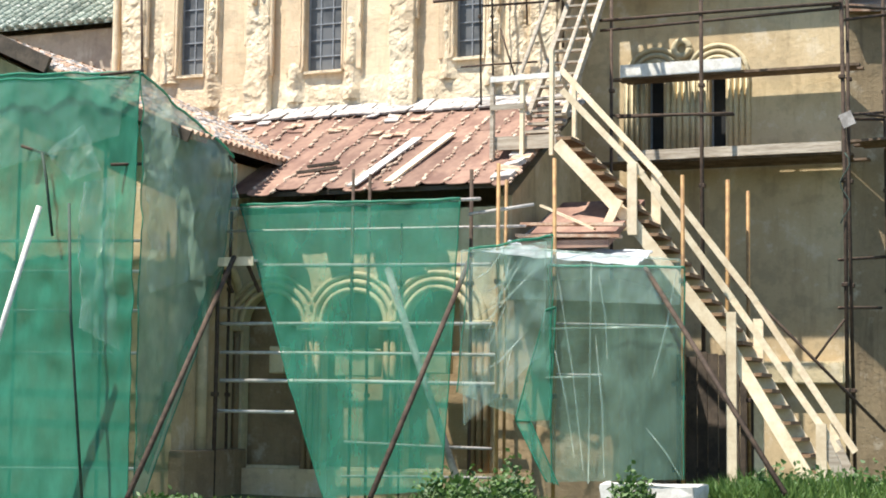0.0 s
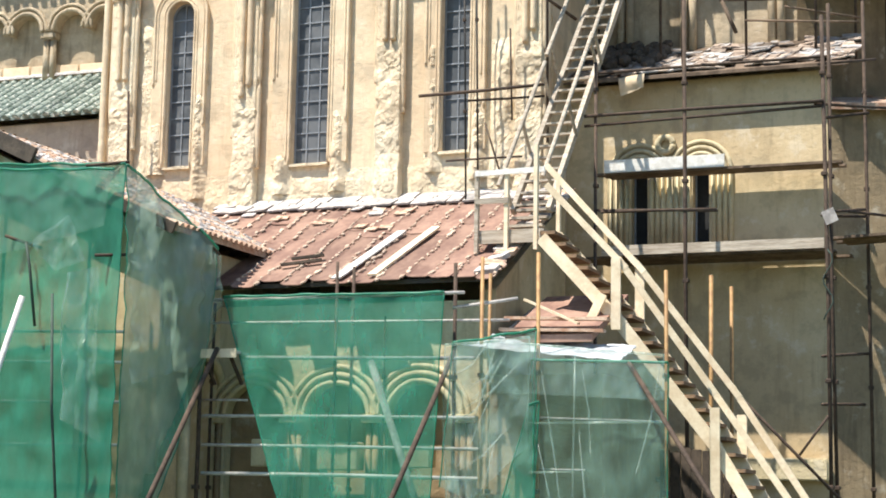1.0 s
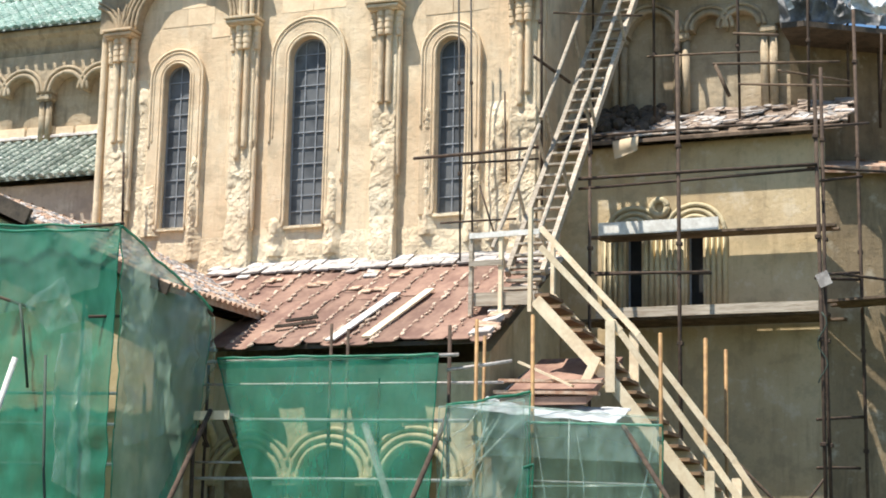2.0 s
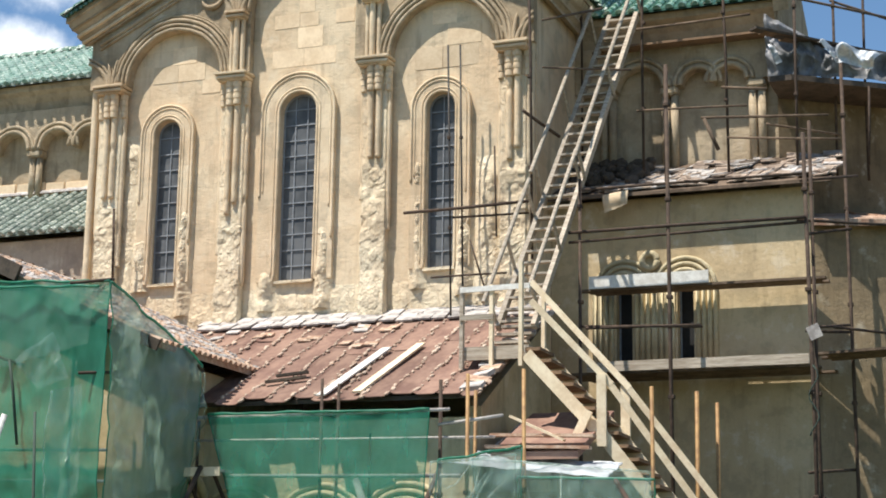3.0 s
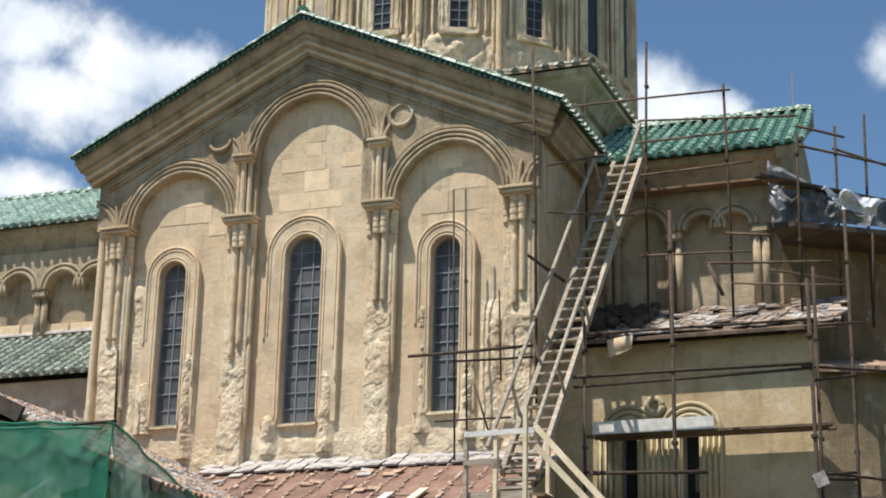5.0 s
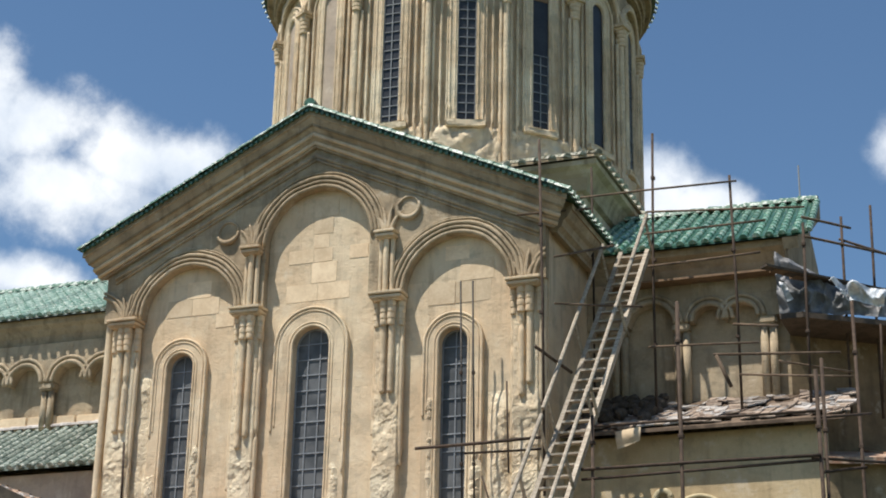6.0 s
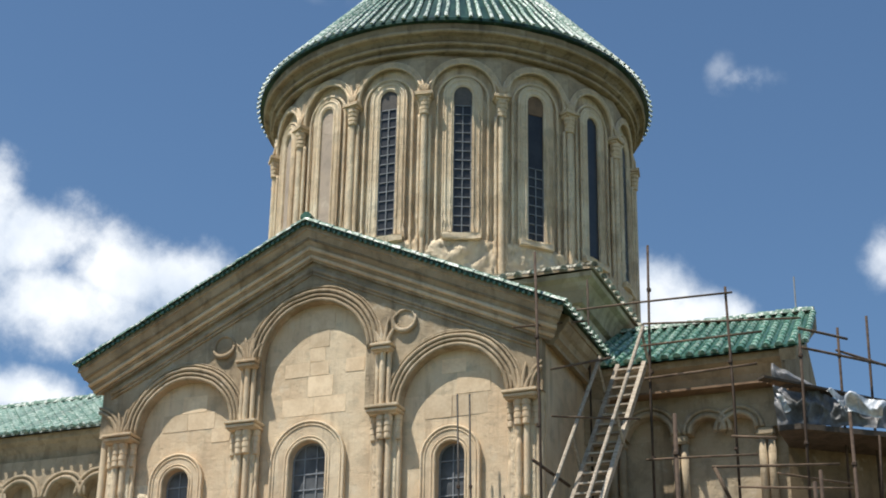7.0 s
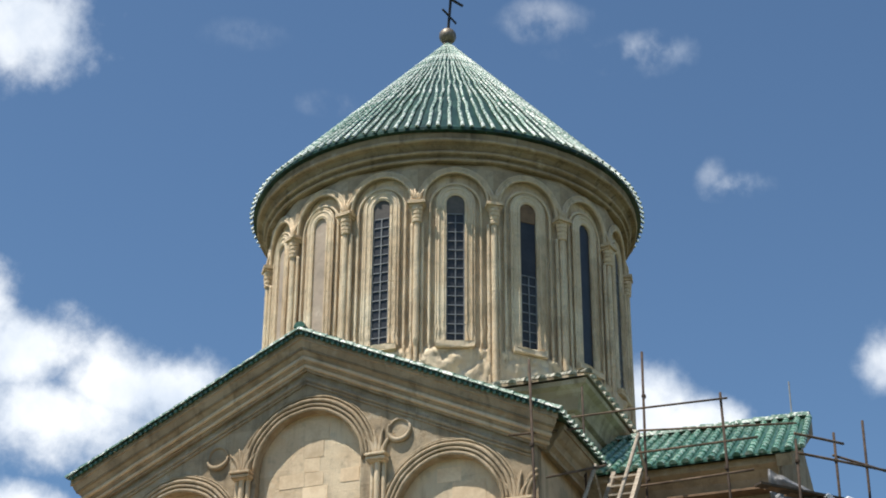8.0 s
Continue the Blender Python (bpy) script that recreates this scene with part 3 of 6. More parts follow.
# eroded masonry low on the wall, between the pilasters
def eroded(x0, x1, z0, z1, amp, fade):
    """A patch of wall face whose stone has scaled off in lumps."""
    bm = bmesh.new()
    nx, nz = max(6, int((x1 - x0) / 0.045)), max(6, int((z1 - z0) / 0.045))
    grid = [[bm.verts.new((x0 + (x1 - x0) * i / nx, 0, z0 + (z1 - z0) * j / nz)) for i in range(nx + 1)] for j in range(nz + 1)]
    for j in range(nz):
        for i in range(nx):
            bm.faces.new((grid[j][i], grid[j][i + 1], grid[j + 1][i + 1], grid[j + 1][i]))
    for v in bm.verts:
        edge = max(0, min(1, (z1 - v.co.z) / fade + 0.6 * noise.noise(v.co * 3.0))) * max(0, min(1, (v.co.x - x0) / 0.2)) * max(0, min(1, (x1 - v.co.x) / 0.2)) * (z1 > v.co.z + 0.01)
        v.co.y = -0.005 - 0.085 * edge * (amp > 1.2) - edge * amp * max(0.0, 0.03 + 0.075 * scaled(v.co, 3.0))
    part("eroded_masonry", bm, M_ROUGH, church)


for x0, x1 in ((-4.5, -1.95), (-1.3, 1.5), (2.15, 4.7)):
    eroded(x0, x1, 7.5, 8.8, 0.75, 0.3)
for x0, x1, z0, z1, amp in ((-4.5, -4.04, 8.6, 12.6, 1.0), (-3.06, -2.6, 8.3, 10.9, 1.9), (-4.2, -3.66, 8.9, 10.6, 1.3), (-1.0, -0.5, 8.3, 9.5, 1.7), (0.36, 0.86, 8.3, 10.4, 1.6), (2.6, 3.02, 8.6, 11.6, 1.4), (3.6, 4.1, 8.4, 10.3, 1.8), (4.1, 4.7, 8.4, 11.4, 1.5), (5.1, 5.42, 7.6, 11.6, 1.0)):
    eroded(x0, x1, z0, z1, amp, 0.5)

# raking cornice and eaves: fascia, deep cove and rolls in one profile
PEAK = -0.1


def at(x, off):
    d = x - PEAK
    return 18.36 - (0.4906 * -d if d < 0 else 0.4625 * d) - off


def rake(f, out):
    return PEAK + f * ((5.19 if f < 0 else 5.51) + out)


PROFILE = [(0.64, 0.06), (0.64, 0.19), (0.6, 0.21), (0.58, 0.28), (0.52, 0.4), (0.44, 0.5), (0.4, 0.6), (0.4, 0.66), (0.36, 0.7), (0.3, 0.78), (0.3, 0.86)]
bm = bmesh.new()
rows_ = []
for k in range(-24, 25):
    f = k / 24
    ring = [bm.verts.new((rake(f, out), -out, at(rake(f, out), off))) for out, off in PROFILE]
    ring += [bm.verts.new((rake(f, 0), -0.02, at(rake(f, 0), 0.86))), bm.verts.new((rake(f, 0), -0.02, at(rake(f, 0), 0.06)))]
    rows_.append(ring)
for p, q in zip(rows_, rows_[1:]):
    for i in range(len(p)):
        bm.faces.new((p[i], p[(i + 1) % len(p)], q[(i + 1) % len(p)], q[i]))
bm.faces.new(rows_[0])
bm.faces.new(rows_[-1][::-1])
wear(bm, 0.022, 1.9)
part("cornice", bm, M_UPPER, church)
for s in (-1, 1):
    for out, off, rad in ((0.52, 0.38, 0.035), (0.42, 0.58, 0.05), (0.33, 0.76, 0.045), (FD + 0.03, 1.05, 0.05), (FD + 0.02, 1.14, 0.032)):
        bm = bmesh.new()
        end = rake(s, out if off < 0.8 else -0.1)
        tube(bm, [(end + (PEAK - end) * k / 12, -out, at(end + (PEAK - end) * k / 12, off)) for k in range(13)], rad, 8)
        wear(bm, 0.014, 2.3)
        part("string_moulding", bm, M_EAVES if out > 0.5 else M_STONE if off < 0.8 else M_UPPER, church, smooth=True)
for s in (-1, 1):
    bm = bmesh.new()
    rings = []
    x0 = rake(s, -0.06)
    for y in (0.0, 1.5, 3.1):
        rings.append([bm.verts.new((x0 + s * out, y, at(rake(s, out), off))) for out, off in PROFILE] + [bm.verts.new((x0, y, at(rake(s, 0), 0.86))), bm.verts.new((x0, y, at(rake(s, 0), 0.06)))])
    for p, q in zip(rings, rings[1:]):
        for i in range(len(p)):
            bm.faces.new((p[i], p[(i + 1) % len(p)], q[(i + 1) % len(p)], q[i]))
    bm.faces.new(rings[0])
    bm.faces.new(rings[-1][::-1])
    part("eaves_cornice", bm, M_UPPER, church)


def tile_row(bm, a, b, r=0.085, step=0.38, n=6, up=Vector((0, 0, 1)), shrink=1.0):
    """One row of overlapping half-round cover tiles from the eave a up to b."""
    a, b = Vector(a), Vector(b)
    d = b - a
    k = max(1, round(d.length / step))
    d.normalize()
    s = d.cross(up).normalized()
    u = s.cross(d)
    L = (b - a).length / k
    for i in range(k):
        p, q = a + d * (i * L), a + d * ((i + 1) * L + 0.03)
        ra, rb = r * 1.14 * (1 + (shrink - 1) * i / k), r * 0.9 * (1 + (shrink - 1) * (i + 1) / k)
        A = [bm.verts.new(p + s * (ra * math.cos(t)) + u * (ra * math.sin(t))) for t in [math.pi * m_ / n for m_ in range(n + 1)]]
        B = [bm.verts.new(q + s * (rb * math.cos(t)) + u * (rb * math.sin(t))) for t in [math.pi * m_ / n for m_ in range(n + 1)]]
        for m_ in range(n):
            bm.faces.new((A[m_], A[m_ + 1], B[m_ + 1], B[m_]))
        bm.faces.new(A)


def tiled_plane(parent, name, e0, e1, r0, r1, gap=0.28, thick=0.06, mat=M_TILE_MID, deck=M_TILE, r=0.085, label=""):
    """A roof slope: eave from e0 to e1, ridge from r0 to r1, with its rows of cover tiles as pieces."""
    e0, e1, r0, r1 = (Vector(p) for p in (e0, e1, r0, r1))
    bm = bmesh.new()
    top = [bm.verts.new(p) for p in (e0, e1, r1, r0)]
    bot = [bm.verts.new(p - Vector((0, 0, thick))) for p in (e0, e1, r1, r0)]
    bm.faces.new(top)
    bm.faces.new(bot[::-1])
    for i in range(4):
        bm.faces.new((top[i], bot[i], bot[(i + 1) % 4], top[(i + 1) % 4]))
    roof = part(name, bm, deck, parent, label)
    n = max(2, round(((e1 - e0).length + (r1 - r0).length) / 2 / gap))
    for i in range(n + 1):
        f = i / n
        bm = bmesh.new()
        lo, hi = e0.lerp(e1, f), r0.lerp(r1, f)
        tile_row(bm, lo + (lo - hi).normalized() * 0.07, hi, r)
        part("roof_rib", bm, mat, roof)
    return roof


for x in (-5.92, 6.08):
    tiled_plane(church, "roof", (x, -0.7, 15.5), (x, 3.05, 15.5), (PEAK, -0.7, 18.36), (PEAK, 3.05, 18.36), mat=M_TILE_PALE)
bm = bmesh.new()
tile_row(bm, (PEAK, -0.74, 18.42), (PEAK, 3.0, 18.42), 0.13, 0.45)
part("ridge_tile", bm, M_TILE, church)
# round ends of the under tiles that show as beads along the gable edge
bm = bmesh.new()
bx(bm, -0.045, 0.045, -0.03, 0.03, -0.05, 0.03)
bmesh.ops.bevel(bm, geom=bm.edges[:], offset=0.012, segments=1, affect="EDGES")
bead = None
for x in (-5.92, 6.08):
    for k in range(46):
        f = (k + 0.5) / 46
        m_ = Matrix.Translation((x + (PEAK - x) * f, -0.715, 15.44 + 2.86 * f))
        if bead is None:
            bead = part("verge_tile", bm, M_TILE, church)
            bead.matrix_basis = m_
        else:
            same_mesh("verge_tile", bead, church, m_)

# square base under the drum
bm = bmesh.new()
bx(bm, -5.3, 5.3, 3.05, 13.7, 14.5, 17.3)
part("drum_base", bm, M_DRUM, church)
bm = bmesh.new()
rings = [[bm.verts.new((sx * h, 8.37 + sy * h, z)) for sx, sy in ((-1, -1), (1, -1), (1, 1), (-1, 1))]
         for h, z in ((5.31, 16.95), (5.42, 17.0), (5.44, 17.12), (5.5, 17.3), (5.6, 17.45), (5.74, 17.52), (5.76, 17.63))]
for p, q in zip(rings, rings[1:]):
    for i in range(4):
        bm.faces.new((p[i], p[(i + 1) % 4], q[(i + 1) % 4], q[i]))
bm.faces.new(rings[0][::-1])
bm.faces.new(rings[-1])
part("drum_base_cornice", bm, M_UPPER, church)
for k in range(4):
    a = radians(90 * k)
    def turn(p):
        x, y = p[0], p[1]
        return (x * math.cos(a) - y * math.sin(a), 8.37 + x * math.sin(a) + y * math.cos(a), p[2])
    tiled_plane(church, "skirt_roof", turn((-5.82, -5.82, 17.72)), turn((5.82, -5.82, 17.72)), turn((-3.6, -3.6, 18.75)), turn((3.6, -3.6, 18.75)), 0.3, mat=M_TILE_LIME, deck=M_UPPER)

# the drum: sixteen bays with windows, shafts and arches
AX = (0.01, 8.37)
RD = 5.01
drum = thing("drum", "round sixteen-bay church drum of tan limestone", "tower")
drum.location = (AX[0], AX[1], 0)
drum.rotation_euler = (0, 0, radians(1.3))
bm = bmesh.new()
lathe(bm, [(RD - 0.3, 17.0), (RD - 0.02, 17.0), (RD - 0.02, 25.0), (RD - 0.3, 25.0)], 96)
part("wall", bm, M_DRUM, drum, smooth=False)
# the shade below the cone's edge is coloured into this cornice
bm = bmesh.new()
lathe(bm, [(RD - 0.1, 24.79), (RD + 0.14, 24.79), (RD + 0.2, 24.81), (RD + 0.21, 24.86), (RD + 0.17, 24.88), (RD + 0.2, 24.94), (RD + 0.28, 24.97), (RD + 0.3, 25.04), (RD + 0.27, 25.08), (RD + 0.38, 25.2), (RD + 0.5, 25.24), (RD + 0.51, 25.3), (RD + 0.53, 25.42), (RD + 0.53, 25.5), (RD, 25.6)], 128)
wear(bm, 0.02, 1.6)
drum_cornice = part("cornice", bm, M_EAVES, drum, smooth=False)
for r_, z, rad in ((RD + 0.23, 24.83, 0.04), (RD + 0.3, 25.02, 0.045), (RD + 0.5, 25.28, 0.05)):
    bm = bmesh.new()
    lathe(bm, [(r_ + rad * math.cos(a), z + rad * math.sin(a)) for a in [k * math.tau / 8 for k in range(9)]], 128)
    wear(bm, 0.018, 2.1)
    part("roll_moulding", bm, M_UPPER, drum_cornice, smooth=True)


def bay_parts(k):
    """The pieces of bay k, about the direction -y; each bay is worn in its own way."""
    made = []
    wb, wt, hw = 19.6, 23.86, 0.235
    zs = wt - hw
    y0 = -RD
    away = Vector((k * 7.3, k * 3.1, 0))
    half = RD * math.pi / 16

    def keep(name, bm, mat, smooth=True):
        # bend the flat bay round the drum
        for v in bm.verts:
            a, r = v.co.x / RD, RD + (y0 - v.co.y)
            v.co.x, v.co.y = r * math.sin(a), -r * math.cos(a)
        made.append((name, bm, mat, smooth))

    def worn(bm, amp, scale, fade):
        for v in bm.verts:
            q = v.co + away
            a_ = amp * fade(v.co)
            v.co += noise.noise_vector(q * scale) * a_ + noise.noise_vector(q * scale * 2.7) * a_ * 0.5

    sp = 23.58  # spring of the arches
    # bay face in the darker stone: the cornice's shade is in the colour
    bm = bmesh.new()
    ri, ac = half - 0.17, 23.68
    prism(bm, [(-half, sp), (-ri, sp)] + arc(0, ac, ri, 180, 0, 20) + [(ri, sp), (half, sp), (half, 24.82), (-half, 24.82)], y0 - 0.13, y0 + 0.01)
    keep("bay_face", bm, M_UPPER, False)
    for dr, rad in ((0.02, 0.045), (0.09, 0.03), (0.145, 0.028)):
        bm = bmesh.new()
        tube(bm, [(x, y0 - 0.14, z) for x, z in [(-ri - dr, sp)] + arc(0, ac, ri + dr, 180, 0, 20) + [(ri + dr, sp)]], rad, 6)
        keep("arch_moulding", bm, M_DRUM)
    for dr, rad, zb in ((0.055, 0.03, wb), (0.19, 0.035, wb - 0.1), (0.26, 0.025, wb - 0.1), (0.43, 0.04, wb - 0.7)):
        bm = bmesh.new()
        zt = zs if dr < 0.4 else zs - 0.1
        line = [(-hw - dr, zb + (zt - zb) * i / 44) for i in range(44)] + arc(0, zt, hw + dr, 180, 0, 14) + [(hw + dr, zt - (zt - zb) * i / 44) for i in range(1, 45)]
        tube(bm, [(x, y0 - 0.05, z) for x, z in line], rad, 6)
        worn(bm, 0.016, 7.0, lambda q: max(0.1, min(2.6, (20.9 - q.z) / 0.6)))
        keep("roll_moulding", bm, M_DRUM)
    bm = bmesh.new()
    inner = [(-hw, wb)] + arc(0, zs, hw, 180, 0, 16) + [(hw, wb)]
    outer = [(hw + 0.24, wb)] + arc(0, zs, hw + 0.24, 0, 180, 16) + [(-hw - 0.24, wb)]
    prism(bm, inner + outer, y0 - 0.06, y0 + 0.01)
    keep("window_surround", bm, M_DRUM, False)
    bm = bmesh.new()
    nx, nz = 40, 24
    gr = [[bm.verts.new((-half + 2 * half * i / nx, 0, 18.15 + 1.35 * j / nz)) for i in range(nx + 1)] for j in range(nz + 1)]
    for j in range(nz):
        for i in range(nx):
            bm.faces.new((gr[j][i], gr[j][i + 1], gr[j + 1][i + 1], gr[j + 1][i]))
    for v in bm.verts:
        e = max(0, min(1, (19.5 - v.co.z) / 0.15)) * min(1, (half - abs(v.co.x)) / 0.06 + 0.15)
        q = v.co + away
        v.co.y = y0 - 0.01 - e * max(0, 0.07 + 0.05 * round(2.2 * noise.noise(q * 2.4)) + 0.05 * noise.noise(q * 6.0) + 0.02 * noise.noise(q * 15.0))
    keep("eroded_masonry", bm, M_ROUGH)
    bm = bmesh.new()
    bx(bm, -hw - 0.24, hw + 0.24, y0 - 0.17, y0, wb - 0.16, wb)
    bmesh.ops.subdivide_edges(bm, edges=bm.edges[:], cuts=4)
    worn(bm, 0.045, 3.4, lambda q: 1.0)
    keep("window_sill", bm, M_ROUGH, False)
    # shafts between this bay and the next, broken away low down
    for n_, (dx, rad, out) in enumerate(((0, 0.08, 0.15), (-0.13, 0.05, 0.09), (0.13, 0.05, 0.09))):
        bm = bmesh.new()
        snap = 19.7 + 0.9 * noise.cell(Vector((k * 2.7 + 0.5, n_ + 0.5, 3.0)))
        pts, rads = [], []
        for i in range(61):
            z = 18.25 + 4.75 * i / 60
            gone = 0.6 * max(0.0, noise.cell(Vector((k + 0.5, n_ * 3 + 0.5, z * 2.3)))) if z < snap else 0.0
            pts.append((half + dx, y0 - out + 0.06 * gone, z))
            rads.append(rad * (1.0 - 0.6 * gone))
        tube(bm, pts, rads, 8)
        worn(bm, 0.018, 9.0, lambda q: max(0.06, min(1.8, (snap + 0.3 - q.z) / 0.8)))
        keep("shaft", bm, M_DRUM)
    bm = bmesh.new()
    bx(bm, half - 0.22, half + 0.22, y0 - 0.34, y0, sp - 0.07, sp + 0.02)
    bx(bm, half - 0.17, half + 0.17, y0 - 0.27, y0, sp - 0.14, sp - 0.08)
    ring_stack(bm, half, y0 - 0.15, sp - 0.14, sp - 0.6, 0.15, 4)
    worn(bm, 0.012, 5.0, lambda q: 1.0)
    keep("capital", bm, M_DRUM, False)
    bm = bmesh.new()
    for d in (-1, -0.35, 0.35, 1):
        tube(bm, [(half + d * 0.05, y0 - 0.2, sp + 0.02), (half + d * 0.1, y0 - 0.2, sp + 0.25), (half + d * 0.24, y0 - 0.15, sp + 0.5)], [0.04, 0.04, 0.01], 6)
    keep("leaf_spray", bm, M_DRUM)
    bm = bmesh.new()
    prism(bm, window_hole(0, wb, zs, hw), y0 + 0.0, y0 + 0.018)
    if k in (13, 14, 15):
        keep("blind_panel", bm, M_PINK, False)
        return made
    keep("window", bm, M_GLASSDARK, False)
    if k != 3:
        bm = bmesh.new()
        prism(bm, [(-hw, zs - 0.32)] + arc(0, zs, hw, 180, 0, 12) + [(hw, zs - 0.32)], y0 - 0.02, y0 - 0.002)
        keep("top_panel", bm, M_TREAD if k == 2 else M_LINTEL, False)
        rows = 8 if k == 2 else 14
        hi = wb + (zs - 0.32 - wb) * rows / 14
        for x in (-hw + 0.015, 0.0, hw - 0.015):
            bm = bmesh.new()
            bx(bm, x - 0.014, x + 0.014, y0 - 0.025, y0 - 0.002, wb, hi)
            keep("glazing_bar", bm, M_BARPALE, False)
        for j in range(1, rows + 1):
            z = wb + (zs - 0.32 - wb) * j / 14
            bm = bmesh.new()
            bx(bm, -hw, hw, y0 - 0.028, y0 - 0.003, z - 0.014, z + 0.014)
            keep("glazing_bar", bm, M_BARPALE, False)
    return made


for k in range(16):
    m = Matrix.Rotation(radians(22.5 * k), 4, "Z")
    win = None
    for name, bm, mat, smooth in bay_parts(k):
        ob = part(name, bm, mat, win if name in ("glazing_bar", "top_panel") else drum, smooth=smooth)
        if ob.parent == drum:
            ob.matrix_basis = m
        if name == "window":
            win = ob

# cone roof of the drum
RE, ZE, ZT = 5.67, 25.52, 32.12
bm = bmesh.new()
lathe(bm, [(RE - 0.25, ZE - 0.02), (RE, ZE), (RE, ZE + 0.08), (0.05, ZT)], 120)
cone = part("cone_roof", bm, M_TILE_CONE, drum)
ROWS_ROUND = 122
random.seed(9)
ribs = []
for st in (0.3, 0.335, 0.37, 0.41, 0.45):
    bm = bmesh.new()
    tile_row(bm, (0, -RE - 0.07, ZE + 0.05), (0, -0.1, ZT - 0.03), 0.052, st, shrink=0.3)
    for v in bm.verts:
        v.co.x += 0.07 * noise.noise(Vector((st * 40, v.co.z * 1.9, 0))) * min(1, (v.co.z - ZE) / 0.5)
    ribs.append(part("roof_rib", bm, M_RIB, cone))
    ribs[-1].matrix_basis = Matrix.Rotation(math.tau * (len(ribs) - 1) / ROWS_ROUND, 4, "Z")
for k in range(5, ROWS_ROUND):
    same_mesh("roof_rib", random.choice(ribs), cone, Matrix.Rotation(math.tau * (k + random.uniform(-0.12, 0.12)) / ROWS_ROUND, 4, "Z"))
finial = thing("roof_cross", "dark iron cross on a copper ball at the roof tip", "cross")
finial.location = (-0.02, 8.37, 32.12)
finial.rotation_euler = (0.03, 0.06, radians(62))
bm = bmesh.new()
bmesh.ops.create_uvsphere(bm, u_segments=20, v_segments=12, radius=0.27, matrix=Matrix.Translation((0, 0, 0.3)))
tube(bm, [(0, 0, -0.15), (0, 0, 0.1)], [0.16, 0.1], 10)
part("ball", bm, M_BALL, finial, smooth=True)
for a, b, r in (((0, 0, 0.5), (0, 0, 2.6), 0.045), ((-0.5, 0, 1.75), (0.5, 0, 1.75), 0.045), ((-0.3, 0.0, 1.2), (0.3, 0, 0.95), 0.035)):
    bm = bmesh.new()
    tube(bm, [a, b], r, 6)
    part("cross_bar", bm, M_IRON, finial)


# nave wings: blind arcades and green roofs
def wing(x0, x1, arches, lower, shafts, mat=M_DRUM, tiles=M_TILE_MID, under=M_TILE, over=0.0, cap=0.26):
    bm = bmesh.new()
    bx(bm, x0, x1, 3.1, 3.6, 0, 15.0)
    part("wall", bm, mat, church)
    bm = bmesh.new()
    prism_x(bm, [(3.098, 14.4), (3.0, 14.44), (2.97, 14.56), (2.9, 14.74), (2.78, 14.9), (2.66, 14.99), (2.64, 15.14), (3.098, 15.14)], x0, x1)
    part("eaves_cornice", bm, M_UPPER, church)
    tiled_plane(church, "roof", (x0, 2.48, 15.18), (x1 + over, 2.48, 15.18), (x0, 6.0, 17.26), (x1 + over * 0.5, 6.0, 17.26), 0.28, mat=tiles, deck=under)
    if over:
        bm = bmesh.new()
        prism_x(bm, [(2.6, 14.86), (2.5, 15.1), (6.0, 17.16), (6.0, 16.8)], x1 + 0.02, x1 + over * 0.6)
        part("gable_cornice", bm, M_UPPER, church)
    bm = bmesh.new()
    prism_x(bm, [(3.6, 13.0), (3.11, 13.0), (3.11, 15.0), (6.0, 17.05), (9.0, 15.0), (9.0, 13.0)], x0 + 0.25, x1 + (0.01 if over else -0.25))
    part("gable", bm, M_UPPER, church)
    bm = bmesh.new()
    tile_row(bm, (x0, 6.0, 17.28), (x1 + over * 0.5, 6.0, 17.28), 0.14, 0.45)
    part("ridge_tile", bm, M_TILE_PALE, church)
    zs = 13.45
    line = [(x0, zs)]
    for cx, r in sorted(arches):
        line += arc(cx, zs, r, 180, 0, 18)
    bm = bmesh.new()
    prism(bm, line + [(x1, zs), (x1, 14.5), (x0, 14.5)], 2.8, 3.095)
    part("arcade_face", bm, mat, church)
    for cx, r in arches:
        arch_rolls(cx, zs, r, 2.8, [(0.05, 0.06, 0.02), (0.18, 0.05, 0.02)], mat=mat)
    for x in shafts:
        for dx in (-0.1, 0.1):
            bm = bmesh.new()
            tube(bm, [(x + dx, 2.93, lower), (x + dx, 2.93, zs - 0.18)], 0.09, 10)
            part("shaft", bm, mat, church, smooth=True)
        bm = bmesh.new()
        bx(bm, x - cap, x + cap, 2.76, 3.09, zs - 0.2, zs - 0.004)
        bmesh.ops.bevel(bm, geom=bm.edges[:], offset=0.04, segments=2, affect="EDGES")
        part("capital", bm, mat, church)


# east wing: shade of eaves and deck is put into the darker stone
wing(5.46, 10.0, [(6.95, 0.5), (8.27, 0.345), (8.98, 0.345)], 11.6, (6.2, 7.62, 9.56), M_UPPER, over=0.6, cap=0.2)
wing(-26.0, -5.46, [(-7.28 - 2.36 * k - d, 0.46) for k in range(7) for d in (0.0, 1.02)], 12.2, [-6.6 - 2.36 * k for k in range(8)], M_UPPER, M_TILE_MINT, M_TILE_GREY, cap=0.22)
random.seed(41)
x = -14.0
while x < -5.7:
    wd = random.uniform(0.5, 0.95)
    bm = bmesh.new()
    bx(bm, x, x + wd - 0.02, 2.98, 3.098, 12.1, 12.62 + random.uniform(-0.05, 0.05))
    bmesh.ops.bevel(bm, geom=bm.edges[:], offset=0.025, segments=2, affect="EDGES")
    wear(bm, 0.03, 2.7)
    part("stone_block", bm, M_BLOCK, church)
    x += wd
